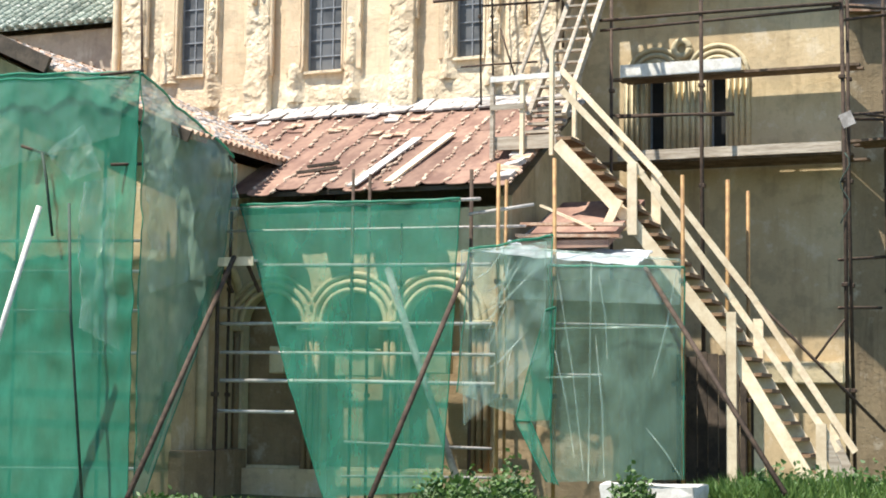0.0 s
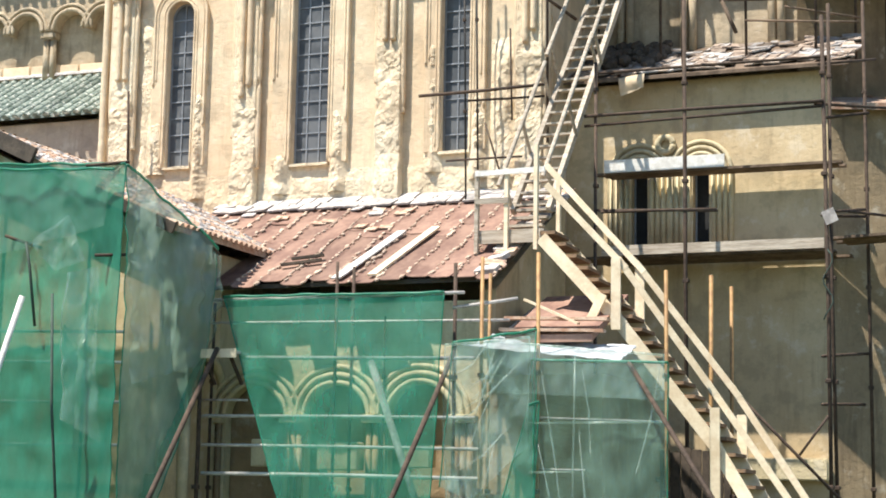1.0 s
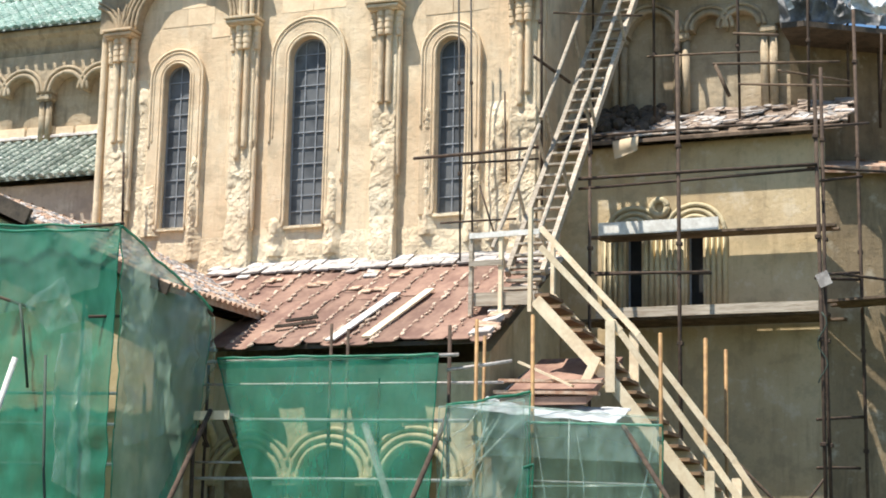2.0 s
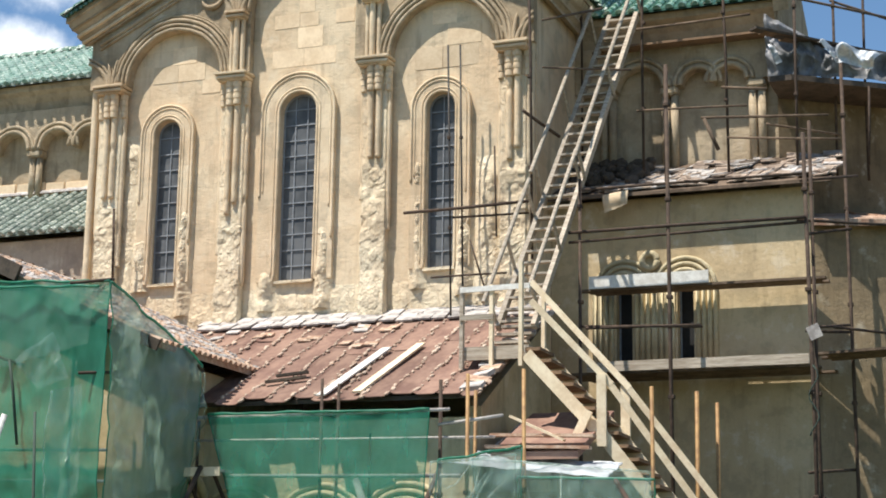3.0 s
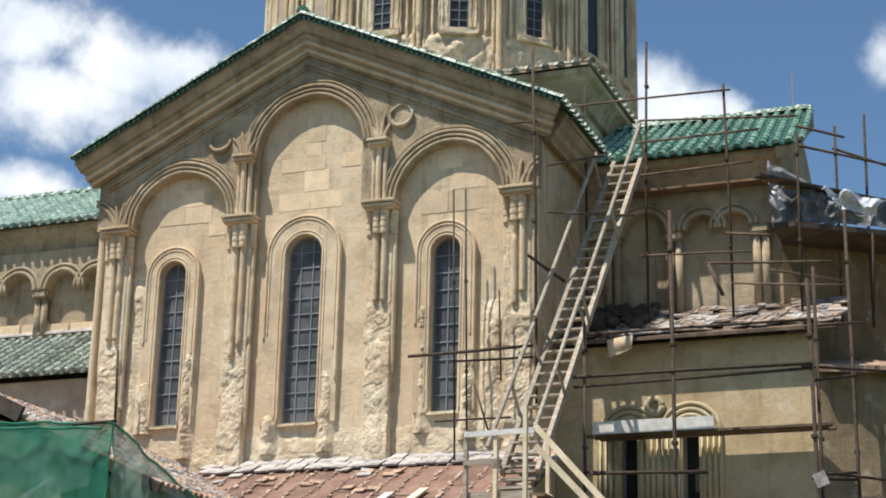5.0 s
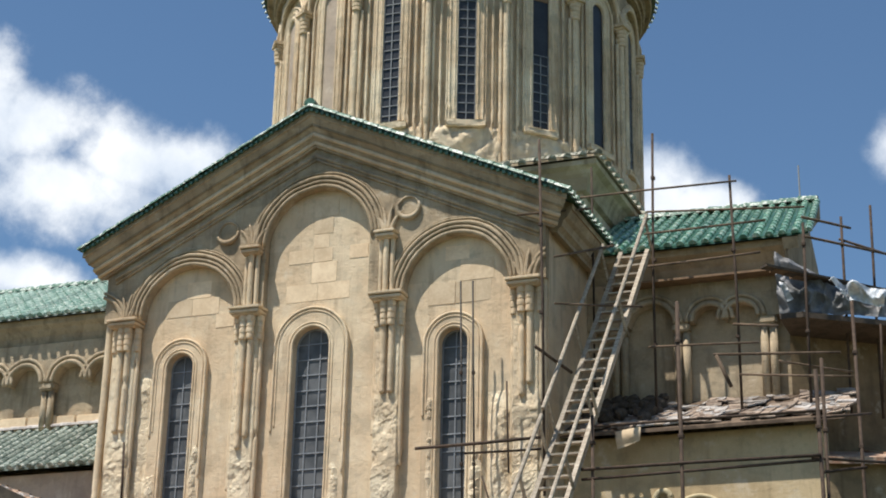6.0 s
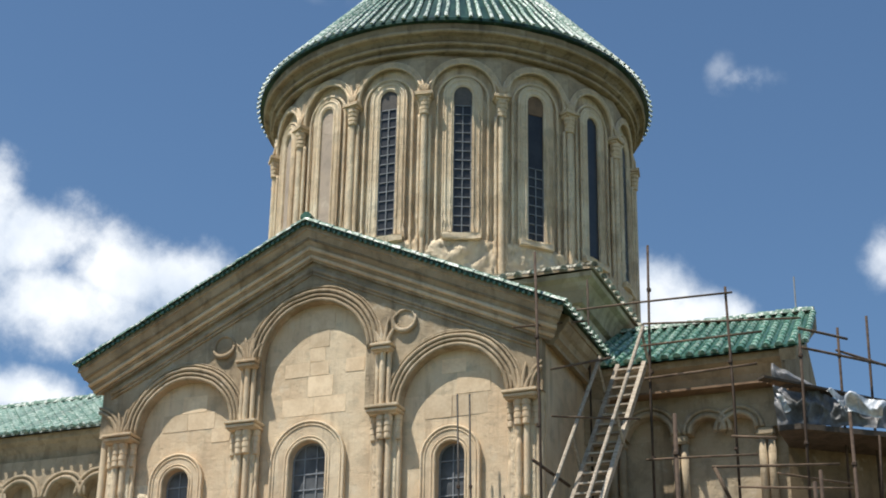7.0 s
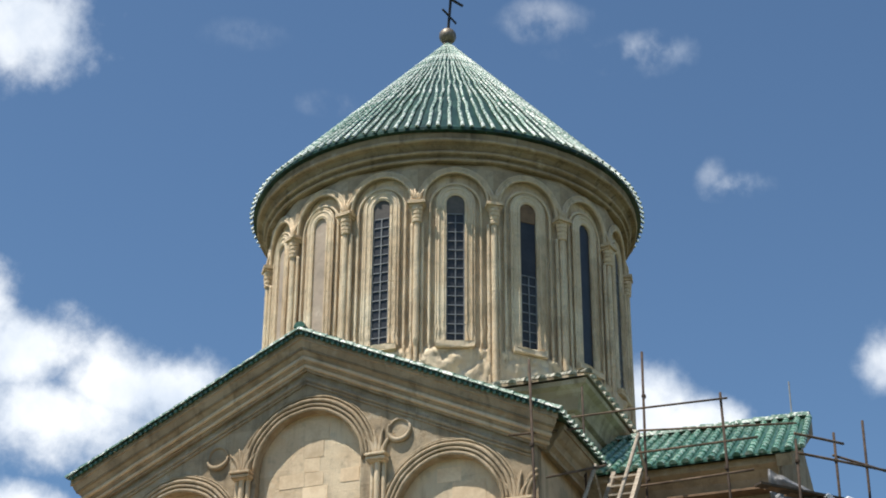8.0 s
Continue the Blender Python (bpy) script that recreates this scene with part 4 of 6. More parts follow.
# lower aisle on the far side of the chapel
bm = bmesh.new()
bx(bm, -26, -5.5, 0.7, 1.2, 0, 10.5)
part("aisle_wall", bm, M_PINK, church)
tiled_plane(church, "aisle_roof", (-26, 0.4, 10.62), (-5.5, 0.4, 10.62), (-26, 3.1, 12.3), (-5.5, 3.1, 12.3), 0.28, mat=M_TILE_GREY, deck=M_TILE_GREY)
bm = bmesh.new()
tile_row(bm, (-26, 3.0, 12.3), (-5.5, 3.0, 12.3), 0.1, 0.5)
part("roof_flashing", bm, M_PALE, church)

# east block: rendered wall with two narrow windows
bm = bmesh.new()
holed_wall(bm, 5.46, 10.92, 0, 10.45, [(7.04, 6.95, 8.5, 0.17), (8.33, 6.95, 8.5, 0.17)], 1.0, 1.5)
part("wall", bm, M_PLASTER, church)
for c in (7.04, 8.33):
    arched_window(church, c, 1.25, 6.95, 8.67, 0.17, 1, 1, mat=M_DARK)
    for dr in (0.1, 0.22, 0.34, 0.46):
        bm = bmesh.new()
        tube(bm, [(x, 0.98, z) for x, z in [(c - 0.17 - dr, 6.95), (c - 0.17 - dr, 8.5)] + arc(c, 8.5, 0.17 + dr, 180, 0, 16) + [(c + 0.17 + dr, 8.5), (c + 0.17 + dr, 6.95)]], 0.05, 8)
        part("roll_moulding", bm, M_ARCADE, church, smooth=True)
bm = bmesh.new()
tube(bm, [(7.6 + 0.16 * math.cos(a), 0.95, 9.1 + 0.16 * math.sin(a)) for a in [k * math.tau / 20 for k in range(21)]], 0.07, 8)
part("roundel", bm, M_ARCADE, church, smooth=True)
bm = bmesh.new()
bx(bm, 9.2, 10.85, 0.78, 0.998, 2.25, 2.69)
bmesh.ops.bevel(bm, geom=bm.edges[:], offset=0.03, segments=2, affect="EDGES")
part("stone_ledge", bm, M_ARCADE, church)
APSE = [(10.92, 1.0), (13.0, 1.75), (15.0, 3.6), (16.2, 6.2)]
for (xa, ya), (xb, yb) in zip(APSE, APSE[1:]):
    d = Vector((xb - xa, yb - ya, 0)).normalized()
    nrm = Vector((-d.y, d.x, 0)) * 0.5
    bm = bmesh.new()
    v = [bm.verts.new(p) for p in ((xa, ya, 0), (xb, yb, 0), (xb + nrm.x, yb + nrm.y, 0), (xa + nrm.x, ya + nrm.y, 0))]
    u = [bm.verts.new((q.co.x, q.co.y, 9.7)) for q in v]
    bm.faces.new(v[::-1])
    bm.faces.new(u)
    for i in range(4):
        bm.faces.new((v[i], v[(i + 1) % 4], u[(i + 1) % 4], u[i]))
    part("apse_wall", bm, M_RENDER_DARK, church)
    bm = bmesh.new()
    q = [Vector((xa, ya, 9.72)) - nrm * 0.5, Vector((xb, yb, 9.72)) - nrm * 0.5, Vector((xb, yb, 10.5)) + nrm * 5, Vector((xa, ya, 10.5)) + nrm * 5]
    top = [bm.verts.new(p) for p in q]
    bot = [bm.verts.new(p - Vector((0, 0, 0.14))) for p in q]
    bm.faces.new(top)
    bm.faces.new(bot[::-1])
    for i in range(4):
        bm.faces.new((top[i], bot[i], bot[(i + 1) % 4], top[(i + 1) % 4]))
    part("apse_roof", bm, M_CLAY, church)
def footprint(bm, pts, z0, z1):
    lo, hi = [bm.verts.new((x, y, z0)) for x, y in pts], [bm.verts.new((x, y, z1)) for x, y in pts]
    bm.faces.new(lo[::-1])
    bm.faces.new(hi)
    for i in range(len(pts)):
        k = (i + 1) % len(pts)
        bm.faces.new((lo[i], lo[k], hi[k], hi[i]))


# shade below the eaves slab is part of this wall's dark colour
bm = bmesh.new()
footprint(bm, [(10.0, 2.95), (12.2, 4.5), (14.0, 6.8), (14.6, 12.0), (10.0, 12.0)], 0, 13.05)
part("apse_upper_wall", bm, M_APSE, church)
bm = bmesh.new()
footprint(bm, [(10.02, 1.75), (10.5, 1.75), (12.9, 3.45), (15.0, 6.1), (15.4, 12.2), (10.02, 12.2)], 12.98, 13.1)
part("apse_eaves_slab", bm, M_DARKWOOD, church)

# east lean-to roof of old clay tiles, broken and uneven
bm = bmesh.new()
prism_x(bm, [(0.6, 10.5), (3.1, 11.7), (3.1, 11.62), (0.6, 10.43)], 5.46, 11.4)
lean = part("lean_to_roof", bm, M_POLEWOOD, church)
bm = bmesh.new()
bx(bm, -0.19, 0.19, -0.26, 0.26, 0, 0.03)
pale = part("tile", bm, M_PALE, lean)
pale.matrix_basis = pose(8.0, 0.9, 10.72, 25, 0, 8)
random.seed(7)
bm = bmesh.new()
bx(bm, -0.16, 0.16, -0.24, 0.24, 0, 0.03)
piece = part("tile", bm, M_OLDTILE, lean)
piece.matrix_basis = pose(6.0, 0.8, 10.65, 25, 0, 0)
for i in range(190):
    x, f = random.uniform(5.9, 11.35), random.random() ** 1.3
    same_mesh("tile", pale if i % 7 < 2 else piece, lean, pose(x, 0.84 + 2.1 * f, 10.66 + 2.1 * f * 0.47, 25 + random.uniform(-7, 5), random.uniform(-6, 6), random.uniform(-18, 18)))

random.seed(17)
heap = thing("debris_heap", "dark heap of rubble and old boards in the roof corner", "debris")
for i in range(110):
    bm = bmesh.new()
    r_ = random.uniform(0.06, 0.17)
    bmesh.ops.create_icosphere(bm, subdivisions=2, radius=r_)
    wear(bm, r_ * 0.4, 3.0 / r_ * 0.4)
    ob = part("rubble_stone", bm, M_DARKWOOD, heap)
    x, y = random.uniform(5.7, 7.3), random.uniform(1.2, 2.9)
    ob.matrix_basis = pose(x, y, 10.5 + 0.47 * (y - 0.6) + random.uniform(0.0, 0.25), random.uniform(0, 90), 0, random.uniform(0, 180))
for i in range(9):
    bm = bmesh.new()
    x = random.uniform(5.7, 7.2)
    beam(bm, (x, 1.6, 11.05), (x + random.uniform(-1.2, 1.2), 2.7, 11.6 + random.uniform(-0.1, 0.2)), 0.12, 0.04)
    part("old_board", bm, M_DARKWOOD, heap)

rod = thing("lightning_rod", "thin metal rod on the green roof ridge", "rod")
bm = bmesh.new()
tube(bm, [(9.9, 6.0, 17.2), (9.9, 6.0, 18.25)], 0.02, 6)
part("rod", bm, M_LEAD, rod)

# ---------------------------------------------------------------- south porch
porch = thing("porch", "cream stone porch with a blind arcade under a rusty sheet roof", "porch")
bm = bmesh.new()
holed_wall(bm, 0.08, 5.75, 0, 5.3, [(1.09, 0.6, 3.2, 0.62), (2.76, 0.6, 3.2, 0.62), (4.42, 0.6, 3.2, 0.62)], -4.37, -4.12)
part("front_wall", bm, M_ARCADE, porch)
bm = bmesh.new()
bx(bm, 0.0, 5.7, -4.04, -3.7, 0, 5.3)
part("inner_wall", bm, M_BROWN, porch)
bm = bmesh.new()
prism_x(bm, [(-4.115, 0), (-0.01, 0), (-0.01, 7.85), (-4.115, 5.52)], 5.45, 5.75)
part("side_wall", bm, M_PLASTER, porch)
bm = bmesh.new()
bx(bm, -1.9, 0.0, -3.0, -2.6, 0, 6.3)
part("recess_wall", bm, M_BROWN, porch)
for x in (1.09, 2.76, 4.42):
    arch_rolls(x, 3.2, 0.6, -4.37, [(0.06, 0.055, 0.03), (0.2, 0.06, 0.03), (0.34, 0.05, 0.02)], mat=M_ARCADE, parent=porch)
# dark brown tone on the shafts puts the arcade's shade into their colour
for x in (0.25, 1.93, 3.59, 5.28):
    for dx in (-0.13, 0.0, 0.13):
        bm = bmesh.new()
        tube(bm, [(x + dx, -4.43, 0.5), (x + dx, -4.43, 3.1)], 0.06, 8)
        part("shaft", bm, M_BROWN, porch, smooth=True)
    bm = bmesh.new()
    bx(bm, x - 0.25, x + 0.25, -4.57, -4.372, 3.1, 3.25)
    bmesh.ops.bevel(bm, geom=bm.edges[:], offset=0.02, segments=1, affect="EDGES")
    part("capital", bm, M_ARCADE, porch)
# pale blocks added in place of spots of sun below the arches
for x, z, ww, hh in ((2.95, 2.5, 0.8, 0.5), (1.35, 2.55, 0.3, 0.5), (4.5, 2.5, 0.5, 0.4)):
    bm = bmesh.new()
    bx(bm, x - ww / 2, x + ww / 2, -4.7, -4.372, z - hh / 2, z + hh / 2)
    bmesh.ops.bevel(bm, geom=bm.edges[:], offset=0.02, segments=1, affect="EDGES")
    part("stone_block", bm, M_ARCADE, porch)
bm = bmesh.new()
bx(bm, -0.5, 5.9, -4.59, -4.372, 0, 0.55)
part("plinth", bm, M_PLASTER, porch)
bm = bmesh.new()
bx(bm, -0.42, -0.1, -3.12, -3.002, 1.0, 2.5)
part("narrow_window", bm, M_DARK, porch)

PS = 0.505  # slope of the porch roof
def roof_at(x, y, up=0.0):
    return Vector((x, y, 8.1 + PS * y + up))


random.seed(11)
bm = bmesh.new()
v = [bm.verts.new(p) for p in (roof_at(-2.2, 0, -0.12), roof_at(5.9, 0, -0.12), roof_at(5.9, -4.75, -0.12), roof_at(0.3, -4.75, -0.12), roof_at(0.3, -3.3, -0.12))]
u = [bm.verts.new(q.co + Vector((0, 0, 0.08))) for q in v]
bm.faces.new(v)
bm.faces.new(u[::-1])
for i in range(5):
    bm.faces.new((v[i], v[(i + 1) % 5], u[(i + 1) % 5], u[i]))
sheets = part("sheet_roof", bm, M_DARKWOOD, porch, "rusty sheet roof with mortared seams")
xs = -2.1
while xs < 5.85:
    wdt = min(random.uniform(0.44, 0.52), 5.98 - xs)
    end = -4.82 + random.uniform(-0.16, 0.12)
    if xs < 0.2:
        end = max(end, -2.0 - 1.45 * max(0, (xs + 2.1) / 2.3))
    cuts = [0.0, end * random.uniform(0.4, 0.62), end]
    for a, b in zip(cuts, cuts[1:]):
        bm = bmesh.new()
        n, mrows = 8, 6
        lift, slip = random.uniform(0.0, 0.02), random.uniform(-0.02, 0.02)
        g = [[bm.verts.new(roof_at(xs + slip + wdt * i / n, a + (b - 0.08 - a) * j / mrows, lift + 0.02 + 0.02 * (1 - j / mrows) * -1 + 0.035 * (abs(i - n / 2) / (n / 2)) ** 6 + 0.02 * noise.noise(Vector((xs + i * 0.1, j * 0.4 + a, 1))))) for i in range(n + 1)] for j in range(mrows + 1)]
        for j in range(mrows):
            for i in range(n):
                bm.faces.new((g[j][i], g[j][i + 1], g[j + 1][i + 1], g[j + 1][i]))
        ext = bmesh.ops.extrude_face_region(bm, geom=bm.faces[:])
        for q in ext["geom"]:
            if isinstance(q, bmesh.types.BMVert):
                q.co.z -= 0.012
        part("roof_sheet", bm, M_RUST, sheets)
    # lumps of mortar and tile along the seam
    k = 0
    bm = bmesh.new()
    y = -0.7
    while y > end + 0.1:
        y -= random.uniform(0.07, 0.22)
        c = roof_at(xs + wdt + random.uniform(-0.05, 0.05), y, 0.06)
        s = random.uniform(0.025, 0.062)
        r_ = bmesh.ops.create_icosphere(bm, subdivisions=1, radius=1, matrix=Matrix.Translation(c) @ pose(0, 0, 0, 27, 0, random.uniform(-20, 20)) @ Matrix.Diagonal((s * 0.9, s * random.uniform(1, 2.3), s * 0.6, 1)))
    if len(bm.verts):
        tagged(part("mortar_seam", bm, M_MORTAR, sheets), kind="stuff")
    else:
        bm.free()
    xs += wdt + 0.01
# pale slabs laid along the top of the roof
for rowi, (y0, y1) in enumerate(((0.0, -0.42), (-0.38, -0.8))):
    xs = -2.2 + 0.2 * rowi
    while xs < 5.5:
        wdt = random.uniform(0.26, 0.5)
        bm = bmesh.new()
        bx(bm, -wdt / 2, wdt / 2, -0.2, 0.2, -0.02, 0.02)
        ob = part("slab", bm, M_PALE, sheets)
        ob.matrix_basis = Matrix.Translation(roof_at(xs + wdt / 2, (y0 + y1) / 2, 0.07 + 0.02 * rowi)) @ pose(0, 0, 0, 26.8 + random.uniform(-4, 4), random.uniform(-3, 3), random.uniform(-6, 6))
        xs += wdt + random.uniform(0.0, 0.07)
    for i in range(8):
        y = random.uniform(-1.0, -2.2) if i % 2 else random.uniform(-0.8, -1.4)
        x = random.uniform(-1.6, 3.0)
        bm = bmesh.new()
        bx(bm, -0.14, 0.14, -0.1, 0.1, -0.015, 0.015)
        ob = part("slab", bm, M_CLAY if i % 3 else M_PALE, sheets)
        ob.matrix_basis = Matrix.Translation(roof_at(x, y, 0.07)) @ pose(0, 0, 0, 27, 0, random.uniform(-25, 25))
# uneven stone verge of the roof over the side wall
for i in range(16):
    y = -0.5 - 4.2 * i / 15
    bm = bmesh.new()
    bx(bm, -0.2, 0.2, -0.15, 0.15, -0.04, 0.04)
    ob = part("verge_stone", bm, M_PALE if i % 2 else M_CLAY, sheets)
    ob.matrix_basis = Matrix.Translation(roof_at(5.8 + random.uniform(-0.06, 0.06), y, 0.07)) @ pose(0, 0, 0, 27 + random.uniform(-6, 6), random.uniform(-8, 8), random.uniform(-15, 15))


def plank(name, a, b, wide, high, mat, label, category="plank", group=""):
    bm = bmesh.new()
    beam(bm, a, b, wide, high)
    return tagged(part(name, bm, mat), label, category, group)


perch = thing("scaffold_perch", "small plank platform on the porch scaffold", "platform")
for k in range(3):
    bm = bmesh.new()
    beam(bm, (0.55, -5.75 + 0.17 * k, 4.3), (1.45, -5.75 + 0.17 * k, 4.3), 0.16, 0.05)
    part("board", bm, M_PALE, perch)
bm = bmesh.new()
beam(bm, (0.55, -5.85, 4.28), (1.45, -5.85, 4.28), 0.04, 0.16)
part("edge_board", bm, M_NEWWOOD, perch)
for x in (0.7, 1.25):
    bm = bmesh.new()
    beam(bm, (x, -5.7, 4.25), (x + 0.1, -5.4, 3.75), 0.05, 0.05)
    part("bracket", bm, M_PIPE, perch)
LOOSE = "loose boards on the porch roof"
plank("board", roof_at(2.95, -4.95, 0.1), roof_at(3.2, -2.5, 0.1), 0.2, 0.03, M_WPIPE, "pale bleached board lying on the rusty roof", group=LOOSE)
plank("board", roof_at(3.62, -4.85, 0.1), roof_at(3.86, -2.35, 0.1), 0.18, 0.04, M_NEWWOOD, "new pine board lying on the rusty roof", group=LOOSE)
plank("board", roof_at(1.55, -3.95, 0.14), roof_at(2.15, -3.8, 0.14), 0.12, 0.05, M_DARKWOOD, "short dark batten lying on the rusty roof", group=LOOSE)
plank("board", roof_at(1.45, -4.2, 0.12), roof_at(2.2, -4.0, 0.12), 0.1, 0.05, M_DARKWOOD, "short dark batten lying on the rusty roof", group=LOOSE)

# ---------------------------------------------------------------- side chapel
chapel = thing("side_chapel", "stone side chapel with a gabled clay tile roof behind nets", "chapel")
CE, CZ, CR = 0.73, 6.48, -4.7
zr = CZ + 0.45 * (CE - CR)
bm = bmesh.new()
prism(bm, [(-9.7, 0), (0.3, 0), (0.3, 6.35), (CR, zr - 0.25), (-9.7, 6.35)], -6.6, -6.1)
part("front_wall", bm, M_PLASTER, chapel)
bm = bmesh.new()
bx(bm, -0.2, 0.3, -6.09, -0.1, 0, 6.3)
part("side_wall", bm, M_PLASTER, chapel)
bm = bmesh.new()
bx(bm, -9.7, -9.2, -6.09, 0.6, 0, 6.3)
part("side_wall", bm, M_PLASTER, chapel)
for y in (-5.0, -3.4):
    bm = bmesh.new()
    tube(bm, [(0.36, y + 0.7 * math.cos(a), 3.6 + 0.7 * math.sin(a)) for a in [math.pi * k / 16 for k in range(17)]], 0.09, 8)
    part("arch_moulding", bm, M_ARCADE, chapel, smooth=True)
for y in (-5.7, -4.2, -2.7):
    bm = bmesh.new()
    tube(bm, [(0.36, y, 0.6), (0.36, y, 3.6)], 0.12, 8)
    part("shaft", bm, M_ARCADE, chapel, smooth=True)
bm = bmesh.new()
bx(bm, 0.3, 0.62, -6.7, -4.4, 0, 0.9)
bmesh.ops.bevel(bm, geom=bm.edges[:], offset=0.03, segments=1, affect="EDGES")
part("plinth", bm, M_BROWN, chapel)
tiled_plane(chapel, "tile_roof", (CE, -7.0, CZ), (CE, 0.0, CZ), (CR, -7.0, zr), (CR, 0.0, zr), 0.2, 0.12, M_CLAY, M_CLAY, 0.06, "mossy red clay tile roof")
tiled_plane(chapel, "tile_roof", (-10.1, -7.0, CZ), (-10.1, 0.5, CZ), (CR, -7.0, zr), (CR, 0.5, zr), 0.4, 0.12, M_CLAY, M_CLAY, 0.1)
bm = bmesh.new()
beam(bm, (CE + 0.06, -7.06, CZ - 0.1), (-1.5, -7.06, CZ + 0.45 * (CE + 1.5) - 0.1), 0.05, 0.2)
part("bargeboard", bm, M_DARKWOOD, chapel)
bm = bmesh.new()
beam(bm, (-2.2, -7.08, CZ + 0.45 * (CE + 2.2) + 0.05), (CR, -7.08, zr + 0.05), 0.09, 0.3)
part("raised_verge", bm, M_DARKWOOD, chapel)
bm = bmesh.new()
beam(bm, (CE - 0.15, -5.4, CZ - 0.12), (CE - 0.15, -5.4, CZ - 0.9), 0.1, 0.1)
part("eave_post", bm, M_GREYWOOD, chapel)
random.seed(5)
bm = bmesh.new()
for i in range(420):
    y, f = random.uniform(-6.9, -0.1), random.random()
    x = CE - (CE - CR) * f * 0.95
    z = CZ + 0.45 * (CE - x) + 0.06
    m_ = pose(x, y, z, random.uniform(-12, 12), 24 + random.uniform(-10, 10), random.uniform(-60, 60))
    vv = [bm.verts.new(m_ @ Vector(p)) for p in ((-0.09, -0.05, -0.03), (0.09, -0.05, -0.03), (0.09, 0.05, -0.03), (-0.09, 0.05, -0.03), (-0.07, -0.04, 0.02), (0.07, -0.04, 0.02), (0.07, 0.04, 0.02), (-0.07, 0.04, 0.02))]
    for f_ in ((0, 1, 5, 4), (1, 2, 6, 5), (2, 3, 7, 6), (3, 0, 4, 7), (4, 5, 6, 7)):
        bm.faces.new([vv[k] for k in f_])
tagged(part("broken_tile_rubble", bm, M_PALE, chapel, "pale broken tile and mortar rubble"), kind="stuff")

# ---------------------------------------------------------------- annex beside the porch
annex = thing("annex", "low rendered annex with a patched tile roof", "shed")
bm = bmesh.new()
bx(bm, 5.78, 8.0, -5.0, -0.5, 0, 3.9)
part("wall", bm, M_BROWN, annex)
bm = bmesh.new()
prism_x(bm, [(-5.3, 4.42), (-5.3, 4.55), (-3.0, 5.5), (-3.0, 5.37)], 6.35, 7.9)
part("roof", bm, M_RUST, annex)
for y in (-5.25, -5.0):
    bm = bmesh.new()
    beam(bm, (6.25, y, 4.66 + (y + 5.25) * 0.9), (8.1, y, 4.60 + (y + 5.25) * 0.9), 0.2, 0.05)
    part("roof_board", bm, M_CLAY, annex)
bm = bmesh.new()
beam(bm, (6.6, -5.0, 5.2), (7.6, -5.1, 4.75), 0.12, 0.04)
part("roof_board", bm, M_NEWWOOD, annex)
bm = bmesh.new()
prism_x(bm, [(-5.2, 3.9), (-5.2, 4.4), (-2.6, 5.4), (-2.6, 3.9)], 6.0, 6.05)
part("gable_sheet", bm, M_LEAD, annex)


def drape(name, corners, mat, label, amp=0.06, nx=40, nz=40, scale=1.6, category="net", group="", sag=0.0, out=(0, -1, 0), hems="tlr", crease=0.9):
    """A hanging sheet between four corners (upper left, upper right, lower right, lower left) with folds."""
    a, b, c, d = (Vector(p) for p in corners)
    o = Vector(out).normalized()
    bm = bmesh.new()
    g = []
    for j in range(nz + 1):
        v_ = j / nz
        rowv = []
        for i in range(nx + 1):
            u_ = i / nx
            p = a.lerp(b, u_).lerp(d.lerp(c, u_), v_)
            w_ = (noise.noise(Vector((p.x * scale, p.y * scale, p.z * 0.35))) + 0.5 * noise.noise(Vector((p.x * 3.3, p.y * 3.3, p.z * 0.8 + 7))) + 0.35 * noise.noise(p * 2.1) + crease * (0.4 - abs(noise.noise(Vector((p.x * 1.9 + p.z * 0.9, p.y * 1.9, p.z * 1.3 - p.x * 0.7))))) + crease * 0.6 * (0.3 - abs(noise.noise(Vector((p.x * 3.7 - p.z * 2.1, p.y * 3.7 + 4, p.z * 1.5 + p.x * 1.1))))))
            p += o * (amp * w_ * (0.35 + 0.65 * math.sin(math.pi * min(1, v_ + 0.1))))
            p.z -= sag * math.sin(math.pi * u_) * (1 - v_) + 0.03 * noise.noise(Vector((p.x * 2, 3, 0))) * (v_ in (0, 1))
            rowv.append(bm.verts.new(p))
        g.append(rowv)
    for j in range(nz):
        for i in range(nx):
            bm.faces.new((g[j][i], g[j][i + 1], g[j + 1][i + 1], g[j + 1][i]))
    top_edge, side_l, side_r = [v.co.copy() for v in g[0]], [r_[0].co.copy() for r_ in g], [r_[-1].co.copy() for r_ in g]
    net = thing(name, label, category, group)
    part("cloth", bm, mat, net, smooth=True)
    if category in ("net", "sheet"):
        for key, pts, rad in (("t", top_edge, 0.025), ("l", side_l, 0.012), ("r", side_r, 0.012)):
            if key not in hems:
                continue
            bm = bmesh.new()
            tube(bm, pts, rad, 6)
            part("hem", bm, M_NETDENSE if category == "net" else mat, net, smooth=True)
    return net


NETS = "green debris nets"
drape("debris_net", [(1.05, -5.66, 5.33), (5.36, -5.66, 5.28), (5.1, -5.75, 0.3), (2.9, -5.8, 0.1)], M_NET, "green woven debris net hung before the porch", 0.07, group=NETS)
drape("debris_net", [(-6.5, -7.8, 7.75), (0.2, -7.8, 7.43), (0.25, -7.9, 0.0), (-6.5, -7.9, 0.0)], M_NETDENSE, "dense green debris net over the chapel front", 0.07, 70, 60, scale=1.0, group=NETS, crease=1.2)
